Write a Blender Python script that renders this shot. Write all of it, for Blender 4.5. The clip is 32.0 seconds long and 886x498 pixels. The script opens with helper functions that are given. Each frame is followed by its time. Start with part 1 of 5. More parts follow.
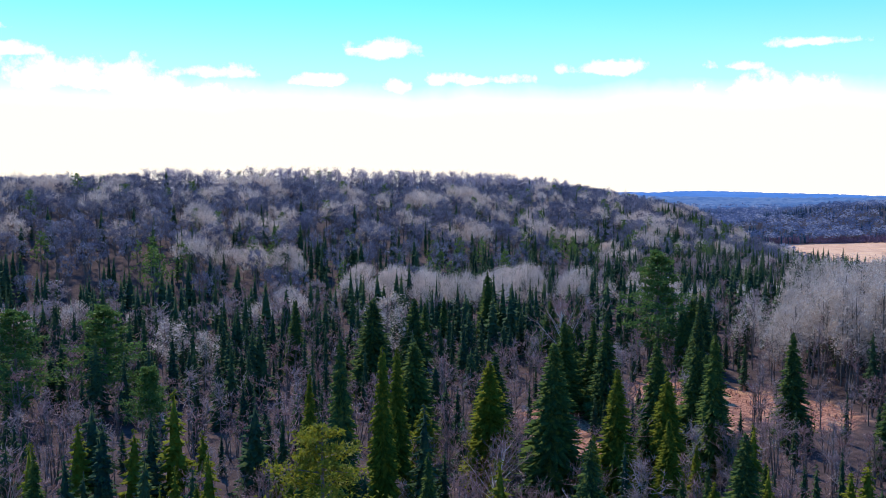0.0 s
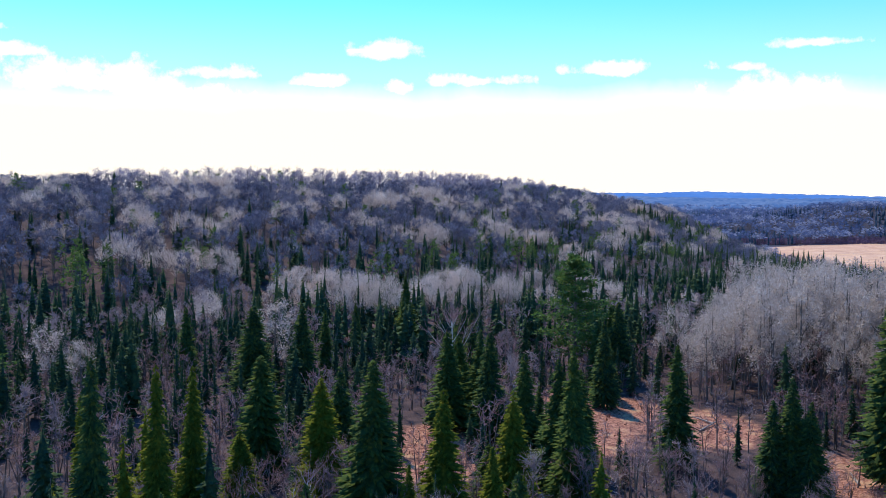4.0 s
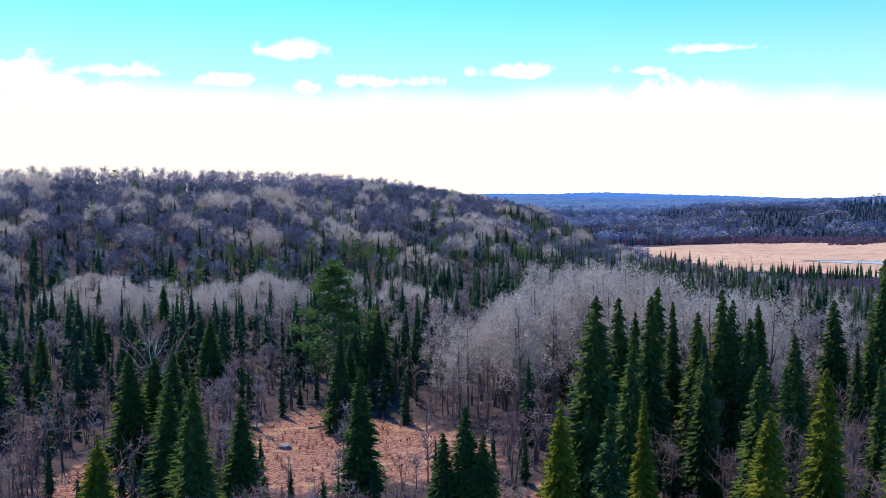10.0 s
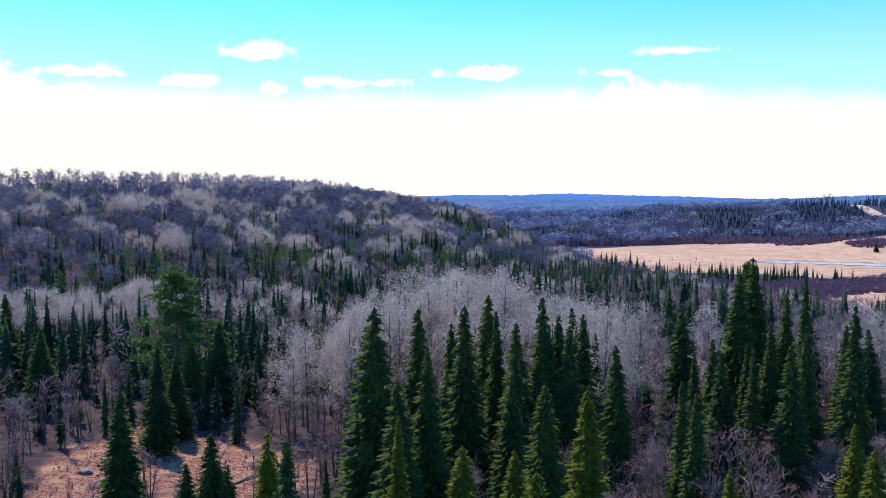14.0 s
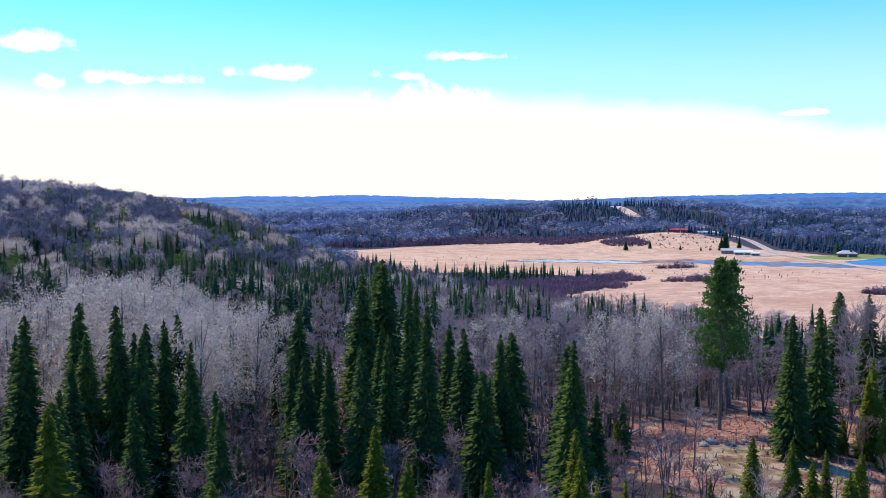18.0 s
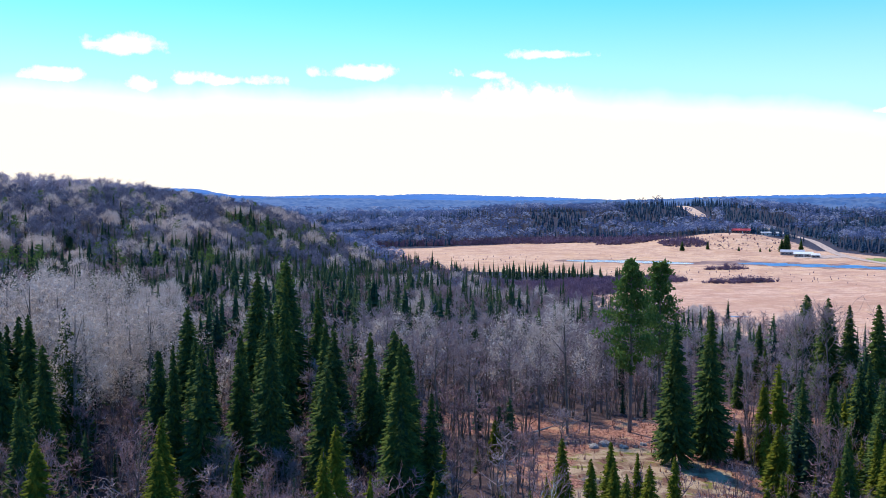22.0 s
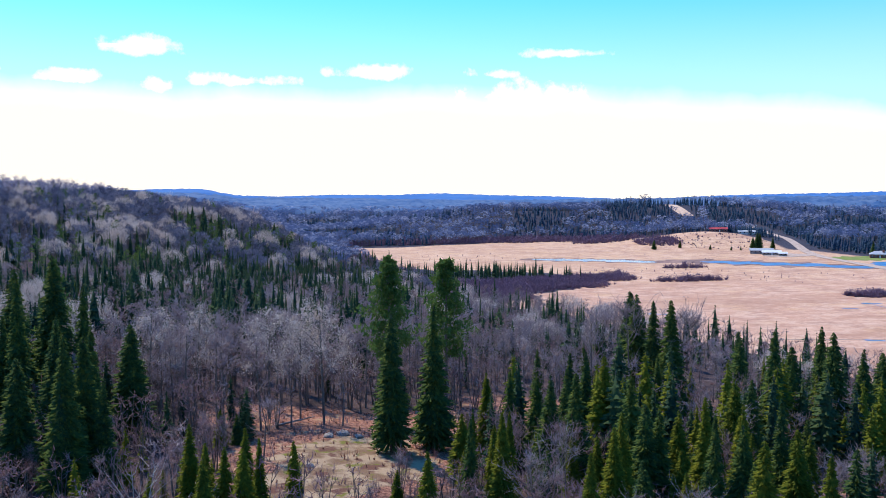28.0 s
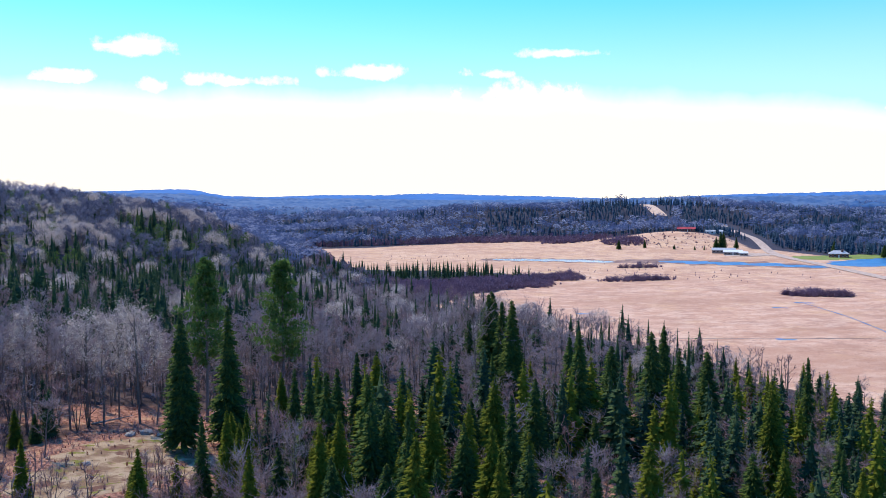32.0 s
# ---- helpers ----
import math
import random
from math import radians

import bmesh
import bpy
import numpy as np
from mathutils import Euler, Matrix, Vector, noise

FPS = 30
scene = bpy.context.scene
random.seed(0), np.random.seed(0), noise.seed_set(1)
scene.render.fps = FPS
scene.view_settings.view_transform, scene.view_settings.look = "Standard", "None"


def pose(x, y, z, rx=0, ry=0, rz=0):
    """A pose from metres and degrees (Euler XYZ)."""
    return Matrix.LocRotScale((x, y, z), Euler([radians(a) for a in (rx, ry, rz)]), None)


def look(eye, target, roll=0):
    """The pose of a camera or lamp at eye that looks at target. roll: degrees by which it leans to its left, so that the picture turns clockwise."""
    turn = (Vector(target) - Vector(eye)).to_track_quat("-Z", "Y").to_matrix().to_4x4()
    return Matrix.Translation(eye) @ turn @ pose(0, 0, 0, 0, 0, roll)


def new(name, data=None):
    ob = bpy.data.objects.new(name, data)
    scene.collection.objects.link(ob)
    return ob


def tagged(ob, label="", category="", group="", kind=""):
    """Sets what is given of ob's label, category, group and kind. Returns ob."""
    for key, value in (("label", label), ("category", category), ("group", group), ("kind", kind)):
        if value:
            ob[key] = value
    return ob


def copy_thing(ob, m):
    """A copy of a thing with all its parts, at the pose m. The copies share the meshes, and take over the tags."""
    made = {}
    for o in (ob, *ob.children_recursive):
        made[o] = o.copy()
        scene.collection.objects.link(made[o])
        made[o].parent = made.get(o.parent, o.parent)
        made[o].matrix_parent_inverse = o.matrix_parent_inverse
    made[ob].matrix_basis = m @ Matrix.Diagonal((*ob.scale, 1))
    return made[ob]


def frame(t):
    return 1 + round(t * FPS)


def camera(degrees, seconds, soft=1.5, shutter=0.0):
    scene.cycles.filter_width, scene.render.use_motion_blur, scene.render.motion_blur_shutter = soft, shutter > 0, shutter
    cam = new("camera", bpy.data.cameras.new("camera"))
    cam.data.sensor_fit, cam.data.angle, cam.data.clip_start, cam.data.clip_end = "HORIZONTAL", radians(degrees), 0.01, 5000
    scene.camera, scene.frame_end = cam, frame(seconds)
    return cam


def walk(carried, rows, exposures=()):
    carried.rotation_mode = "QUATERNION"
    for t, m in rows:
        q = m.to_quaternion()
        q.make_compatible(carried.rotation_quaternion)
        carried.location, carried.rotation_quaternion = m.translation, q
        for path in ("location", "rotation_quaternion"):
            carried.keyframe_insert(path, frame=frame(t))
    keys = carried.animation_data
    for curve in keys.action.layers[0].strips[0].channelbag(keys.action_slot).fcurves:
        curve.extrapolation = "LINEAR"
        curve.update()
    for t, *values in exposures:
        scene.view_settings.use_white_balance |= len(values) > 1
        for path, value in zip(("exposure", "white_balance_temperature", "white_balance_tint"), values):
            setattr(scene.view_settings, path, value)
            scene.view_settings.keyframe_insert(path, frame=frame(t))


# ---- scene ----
cam = camera(51.3, 32.0, 0.8)
METRES, EYE, TILT, LEAN, TURN = 180.0, 32.0, -3.3, 0.0, 0.0
ROWS = [
    (0.0, 0.0, 0.0, 0.0, 0.0, 0.0, -0.0),
    (0.5, 0.0116, 0.0065, 0.0001, 0.06, -0.0, -0.01),
    (1.0, 0.023, 0.0129, 0.0002, 0.09, -0.0, -0.02),
    (1.5, 0.0347, 0.0196, 0.0003, 0.13, 0.0, -0.05),
    (2.0, 0.0461, 0.0261, 0.0007, 0.15, 0.0, -0.05),
    (2.5, 0.0579, 0.0322, 0.0012, 0.16, 0.02, -0.05),
    (4.5, 0.107, 0.0577, 0.0034, -0.03, 0.04, -0.0),
    (5.0, 0.1194, 0.0642, 0.0039, -1.85, 0.04, 0.09),
    (5.5, 0.1323, 0.0715, 0.0041, -1.96, 0.03, 0.08),
    (6.0, 0.1449, 0.079, 0.0043, -1.75, 0.01, 0.06),
    (6.5, 0.1573, 0.0865, 0.0044, -1.52, 0.01, 0.02),
    (7.0, 0.1694, 0.0943, 0.0044, -1.43, 0.02, 0.0),
    (7.5, 0.1812, 0.101, 0.0047, -1.19, 0.03, -0.01),
    (8.0, 0.1929, 0.1071, 0.0049, -1.41, 0.04, 0.05),
    (8.5, 0.2046, 0.1131, 0.0055, -2.3, 0.05, 0.09),
    (9.0, 0.2167, 0.119, 0.0058, -3.36, 0.05, 0.16),
    (9.5, 0.2288, 0.1246, 0.0063, -4.32, 0.07, 0.24),
    (10.0, 0.2412, 0.1296, 0.0062, -5.53, 0.09, 0.36),
    (10.5, 0.2535, 0.1336, 0.0065, -6.22, 0.09, 0.41),
    (11.0, 0.2657, 0.1376, 0.0065, -5.76, 0.12, 0.38),
    (11.5, 0.278, 0.1423, 0.0066, -5.2, 0.11, 0.39),
    (12.0, 0.2909, 0.1468, 0.007, -4.75, 0.12, 0.38),
    (12.5, 0.3038, 0.1514, 0.0074, -4.21, 0.14, 0.38),
    (13.0, 0.3168, 0.1569, 0.0074, -4.68, 0.15, 0.43),
    (13.5, 0.3305, 0.1616, 0.0078, -6.15, 0.13, 0.5),
    (14.0, 0.3445, 0.1658, 0.0083, -7.54, 0.16, 0.6),
    (14.5, 0.3588, 0.1701, 0.0087, -10.22, 0.15, 0.77),
    (15.0, 0.3737, 0.1729, 0.0092, -12.39, 0.14, 0.88),
    (15.5, 0.3889, 0.1734, 0.0094, -14.31, 0.11, 1.01),
    (17.5, 0.4516, 0.157, 0.0078, -20.8, 0.04, 1.33),
    (18.0, 0.4673, 0.1521, 0.0074, -20.13, 0.04, 1.26),
    (18.5, 0.483, 0.1465, 0.0075, -19.07, 0.04, 1.17),
    (19.0, 0.4988, 0.1405, 0.0072, -18.06, 0.06, 1.07),
    (19.5, 0.5146, 0.1345, 0.007, -17.1, 0.1, 1.03),
    (20.0, 0.5303, 0.1286, 0.0066, -16.18, 0.1, 0.95),
    (20.5, 0.5459, 0.1223, 0.0061, -15.87, 0.09, 0.91),
    (21.0, 0.5616, 0.1154, 0.0059, -15.35, 0.09, 0.85),
    (21.5, 0.5774, 0.1087, 0.0055, -14.91, 0.08, 0.8),
    (22.0, 0.5931, 0.1019, 0.0052, -15.15, 0.07, 0.83),
    (22.5, 0.609, 0.0952, 0.0048, -15.22, 0.09, 0.86),
    (23.0, 0.6248, 0.0882, 0.0045, -14.92, 0.08, 0.83),
    (23.5, 0.6403, 0.0812, 0.0041, -15.14, 0.08, 0.87),
    (24.0, 0.6559, 0.0745, 0.0038, -14.95, 0.07, 0.89),
    (24.5, 0.6719, 0.0678, 0.0034, -14.95, 0.07, 0.91),
    (26.5, 0.7307, 0.0439, 0.0016, -14.3, 0.08, 0.93),
    (27.0, 0.7478, 0.0371, 0.0013, -14.49, 0.05, 0.96),
    (27.5, 0.765, 0.0301, 0.0009, -14.41, 0.05, 0.97),
    (28.0, 0.7821, 0.0227, 0.0006, -14.27, 0.05, 0.95),
    (28.5, 0.7994, 0.016, 0.0002, -14.12, 0.04, 0.96),
    (29.0, 0.8167, 0.0094, -0.0001, -13.96, 0.06, 0.93),
    (29.5, 0.834, 0.0033, -0.0007, -13.82, 0.04, 0.94),
    (30.0, 0.8503, -0.0028, -0.0007, -13.8, 0.04, 0.91),
    (30.5, 0.8678, -0.0094, -0.0005, -13.81, 0.02, 0.94),
    (31.0, 0.886, -0.0147, -0.0006, -13.93, 0.05, 0.98),
    (31.5, 0.9044, -0.0208, -0.0008, -14.17, 0.03, 1.05),
    (32.0, 0.9229, -0.0265, -0.001, -14.53, 0.05, 1.07),
]
walk(cam, [(t, pose(0, 0, EYE, TILT, LEAN, TURN) @ pose(METRES * x, METRES * y, METRES * z, 90 + pitch, roll, yaw)) for t, x, y, z, yaw, pitch, roll in ROWS])

# ---- sky, sun, exposure ----
SUN_BEARING, SUN_HEIGHT = -24.0, 54.0


def sun_way():
    b, e = radians(SUN_BEARING), radians(SUN_HEIGHT)
    return Vector((math.sin(b) * math.cos(e), math.cos(b) * math.cos(e), math.sin(e)))


sun = new("sun", bpy.data.lights.new("sun", "SUN"))
sun.data.energy, sun.data.angle, sun.data.color = 5.0, radians(0.6), (1.0, 0.86, 0.68)
sun.matrix_basis = look(sun_way() * 400, (0, 0, 0))

# small clouds over the bank: bearing, height, half width, half depth, in degrees
CLOUDS = [(-3.7, 8.75, 1.9, 0.72), (-5.0, 8.8, 0.9, 0.22), (21.9, 8.7, 2.3, 0.42), (9.7, 7.6, 2.4, 0.58), (1.9, 7.0, 3.3, 0.5), (-13.5, 7.3, 3.4, 0.65),
          (-7.7, 6.9, 1.7, 0.5), (-2.8, 6.6, 1.3, 0.85), (17.4, 7.5, 1.5, 0.5), (-26.2, 9.3, 1.1, 0.4), (-25.2, 8.1, 2.2, 0.5),
          (-21.5, 6.4, 5.4, 1.4), (-15.5, 6.0, 5.0, 0.9), (19.0, 6.0, 4.2, 1.3), (41.0, 4.9, 1.6, 0.25), (-38.0, 8.5, 3.0, 0.7), (58.0, 8.0, 3.0, 0.6)]


class Nodes:
    """Shortcuts for building a node tree."""

    def __init__(self, tree):
        self.tree = tree
        tree.nodes.clear()

    def add(self, kind, **settings):
        node = self.tree.nodes.new(kind)
        for key, value in settings.items():
            if key == "operation":
                node.operation = value
            elif key == "blend_type":
                node.blend_type = value
            elif key == "data_type":
                node.data_type = value
            elif key == "sky_type":
                node.sky_type = value
            elif key == "attribute_name":
                node.attribute_name = value
        return node

    def link(self, a, b):
        if isinstance(a, (int, float)):
            b.default_value = a
        elif isinstance(a, tuple):
            b.default_value = a if len(a) == len(b.default_value) else (*a, 1.0)
        else:
            self.tree.links.new(a, b)

    def math(self, operation, a, b=0.0, c=0.0):
        node = self.add("ShaderNodeMath", operation=operation)
        for value, socket in zip((a, b, c), node.inputs):
            self.link(value, socket)
        return node.outputs[0]

    def mix(self, factor, a, b, blend="MIX"):
        node = self.add("ShaderNodeMix", data_type="RGBA", blend_type=blend)
        self.link(factor, node.inputs[0])
        self.link(a, node.inputs[6])
        self.link(b, node.inputs[7])
        return node.outputs[2]

    def ramp(self, value, low, high, a=0.0, b=1.0, smooth=True):
        node = self.add("ShaderNodeMapRange")
        node.interpolation_type = "SMOOTHSTEP" if smooth else "LINEAR"
        for v, socket in zip((value, low, high, a, b), node.inputs):
            self.link(v, socket)
        return node.outputs[0]

    def noise(self, vector, scale, detail=4.0, rough=0.55):
        node = self.add("ShaderNodeTexNoise")
        self.link(vector, node.inputs["Vector"])
        self.link(scale, node.inputs["Scale"])
        self.link(detail, node.inputs["Detail"])
        self.link(rough, node.inputs["Roughness"])
        return node.outputs["Fac"]


world = bpy.data.worlds.new("sky")
scene.world = world
world.use_nodes = True
n = Nodes(world.node_tree)
sky = n.add("ShaderNodeTexSky", sky_type="NISHITA")
sky.sun_disc, sky.sun_elevation, sky.sun_rotation = False, radians(SUN_HEIGHT), radians(SUN_BEARING)
sky.air_density, sky.dust_density, sky.ozone_density = 1.0, 0.6, 1.5
way = n.add("ShaderNodeTexCoord").outputs["Generated"]
split = n.add("ShaderNodeSeparateXYZ")
n.link(way, split.inputs[0])
east, north, up = split.outputs
bearing = n.math("MULTIPLY", n.math("ARCTAN2", east, north), 180 / math.pi)
height = n.math("MULTIPLY", n.math("ARCSINE", up), 180 / math.pi)
fluff = n.noise(way, 26.0, 6.0, 0.62)
puff = n.math("SUBTRACT", fluff, 0.5)
broad = n.math("SUBTRACT", n.noise(way, 7.0, 3.0, 0.5), 0.5)
# the bank of bright cloud along the horizon, lower towards the east
top_edge = n.math("ADD", n.ramp(bearing, 22.0, 55.0, 6.0, 3.2), n.math("ADD", n.math("MULTIPLY", puff, 0.8), n.math("MULTIPLY", broad, 1.8)))
over = n.math("SUBTRACT", height, top_edge)
cloud = n.math("MAXIMUM", n.ramp(over, -1.2, 2.3, 1.0, 0.0), n.ramp(height, 4.0, 14.0, 0.42, 0.0))
for b, e, wide, deep in CLOUDS:
    u = n.math("DIVIDE", n.math("SUBTRACT", bearing, b), wide)
    v = n.math("DIVIDE", n.math("SUBTRACT", height, e), deep)
    # flat bases: the lower half falls off faster
    v = n.math("MAXIMUM", v, n.math("MULTIPLY", v, -1.7))
    far = n.math("SQRT", n.math("ADD", n.math("MULTIPLY", u, u), n.math("MULTIPLY", v, v)))
    edge = n.math("ADD", far, n.math("MULTIPLY", puff, -3.4))
    cloud = n.math("MAXIMUM", cloud, n.ramp(edge, 0.45, 1.35, 0.95, 0.0))
blue = n.mix(1.0, sky.outputs[0], (0.36, 1.46, 2.60, 1.0), "MULTIPLY")
colour = n.mix(cloud, blue, (10.6, 9.7, 8.4, 1.0))
back = n.add("ShaderNodeBackground")
n.link(colour, back.inputs["Color"])
back.inputs["Strength"].default_value = 0.116
out = n.add("ShaderNodeOutputWorld")
n.link(back.outputs[0], out.inputs["Surface"])
scene.view_settings.exposure = 0.0


# ---- materials ----
def material(name, build, rough=0.85, through_light=0.0, gloss=0.2):
    """A material whose base colour (and bump, if given) come from build(n)."""
    mat = bpy.data.materials.new(name)
    mat.use_nodes = True
    n = Nodes(mat.node_tree)
    colour, bump = build(n)
    shader = n.add("ShaderNodeBsdfPrincipled")
    n.link(colour, shader.inputs["Base Color"])
    n.link(rough, shader.inputs["Roughness"])
    n.link(gloss, shader.inputs["Specular IOR Level"])
    if bump is not None:
        node = n.add("ShaderNodeBump")
        n.link(bump[0], node.inputs["Height"])
        n.link(bump[1], node.inputs["Distance"])
        n.link(node.outputs[0], shader.inputs["Normal"])
    surface = shader.outputs[0]
    if through_light:
        thin = n.add("ShaderNodeBsdfTranslucent")
        n.link(colour, thin.inputs["Color"])
        both = n.add("ShaderNodeMixShader")
        n.link(through_light, both.inputs[0])
        n.link(surface, both.inputs[1])
        n.link(thin.outputs[0], both.inputs[2])
        surface = both.outputs[0]
    end = n.add("ShaderNodeOutputMaterial")
    n.link(surface, end.inputs["Surface"])
    return mat


def place(n):
    return n.add("ShaderNodeNewGeometry").outputs["Position"]


def two_tone(a, b, c, tree_scale=0.16, leaf_scale=2.2, own=True, gap_shade=0.0, gap_scale=1.5):
    """Foliage or twigs: a to b from tree to tree, towards c from spray to spray."""

    def build(n):
        p = place(n)
        whole = n.ramp(n.noise(p, tree_scale, 2.0), 0.36, 0.64)
        if own:
            whole = n.math("ADD", n.math("MULTIPLY", whole, 0.4), n.math("MULTIPLY", n.add("ShaderNodeObjectInfo").outputs["Random"], 0.6))
        fine = n.ramp(n.noise(p, leaf_scale, 3.0), 0.42, 0.72)
        colour = n.mix(n.math("MULTIPLY", fine, 0.6), n.mix(whole, a, b), c)
        if gap_shade:
            # shade between the twigs, painted into the colour as dark noise spots
            shade_spot = n.math("MULTIPLY", n.ramp(n.noise(p, gap_scale, 3.0, 0.7), 0.47, 0.60), gap_shade)
            colour = n.mix(shade_spot, colour, tuple(0.3 * v for v in a[:3]))
        return colour, None

    return build


NEEDLE = material("spruce_needles", two_tone((0.026, 0.064, 0.032, 1), (0.062, 0.104, 0.028, 1), (0.190, 0.215, 0.032, 1)), 0.9, 0.28, 0.05)
FIR = material("fir_needles", two_tone((0.062, 0.096, 0.018, 1), (0.145, 0.166, 0.020, 1), (0.290, 0.275, 0.028, 1)), 0.9, 0.36, 0.05)
NEEDLE_FAR = material("spruce_needles_far", two_tone((0.022, 0.054, 0.038, 1), (0.050, 0.088, 0.040, 1), (0.115, 0.145, 0.042, 1), own=False), 0.9, 0.25, 0.05)
# far foliage: the blue of distance haze is painted into these three colours
HAZE_SPRUCE = material("haze_spruce_needles", two_tone((0.016, 0.050, 0.100, 1), (0.032, 0.078, 0.125, 1), (0.060, 0.105, 0.130, 1), 0.02, 0.2, False), 0.75, 0.2)
HAZE_PALE_TWIGS = material("haze_pale_twigs", two_tone((0.300, 0.335, 0.460, 1), (0.450, 0.470, 0.590, 1), (0.580, 0.580, 0.680, 1), 0.02, 0.2, False, 0.5, 0.8), 0.85, 0.3)
HAZE_DARK_TWIGS = material("haze_dark_twigs", two_tone((0.090, 0.140, 0.280, 1), (0.170, 0.215, 0.370, 1), (0.280, 0.310, 0.450, 1), 0.02, 0.2, False, 0.5, 0.8), 0.85, 0.2)
PINE = material("pine_needles", two_tone((0.050, 0.118, 0.036, 1), (0.088, 0.160, 0.038, 1), (0.180, 0.245, 0.044, 1)), 0.65, 0.45)
CEDAR = material("yellow_green_needles", two_tone((0.170, 0.180, 0.020, 1), (0.230, 0.225, 0.022, 1), (0.340, 0.300, 0.030, 1)), 0.65, 0.45)
BARK = material("grey_brown_bark", two_tone((0.100, 0.080, 0.068, 1), (0.170, 0.140, 0.120, 1), (0.250, 0.220, 0.195, 1), 0.3, 5.0), 0.9)
PALE_BARK = material("pale_bark", two_tone((0.120, 0.105, 0.092, 1), (0.210, 0.190, 0.170, 1), (0.080, 0.068, 0.060, 1), 0.3, 5.0), 0.85)
BIRCH_BARK = material("white_birch_bark", two_tone((0.420, 0.400, 0.370, 1), (0.560, 0.530, 0.490, 1), (0.200, 0.180, 0.160, 1), 0.4, 3.0), 0.8)
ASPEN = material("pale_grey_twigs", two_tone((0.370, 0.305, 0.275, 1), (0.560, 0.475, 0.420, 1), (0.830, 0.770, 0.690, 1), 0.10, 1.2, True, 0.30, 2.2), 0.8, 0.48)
MAPLE = material("grey_violet_twigs", two_tone((0.190, 0.142, 0.155, 1), (0.312, 0.245, 0.250, 1), (0.470, 0.395, 0.368, 1), 0.07, 0.6), 0.85, 0.25)
RUSSET = material("russet_twigs", two_tone((0.195, 0.114, 0.122, 1), (0.322, 0.200, 0.198, 1), (0.475, 0.345, 0.318, 1), 0.14, 1.5), 0.85, 0.25)
BRACKEN = material("dry_bracken", two_tone((0.230, 0.095, 0.065, 1), (0.390, 0.190, 0.130, 1), (0.520, 0.330, 0.230, 1), 0.2, 2.0, False), 0.9, 0.2)
# the hill's blue cast of haze and shade is painted into this twig colour
HAZE_HILL_TWIGS = material("haze_hill_twigs", two_tone((0.100, 0.105, 0.165, 1), (0.225, 0.220, 0.285, 1), (0.440, 0.400, 0.430, 1), 0.11, 0.30, False, 0.55, 0.9), 0.85, 0.12)
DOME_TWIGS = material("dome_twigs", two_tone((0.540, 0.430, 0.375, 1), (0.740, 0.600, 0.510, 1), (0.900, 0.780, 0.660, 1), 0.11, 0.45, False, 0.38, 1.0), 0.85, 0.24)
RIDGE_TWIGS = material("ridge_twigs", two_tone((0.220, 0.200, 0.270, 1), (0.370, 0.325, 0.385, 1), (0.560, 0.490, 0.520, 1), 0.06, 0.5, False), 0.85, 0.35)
WILLOW = material("willow_twigs", two_tone((0.115, 0.072, 0.118, 1), (0.180, 0.112, 0.165, 1), (0.260, 0.175, 0.210, 1), 0.08, 0.8, False), 0.85, 0.2)


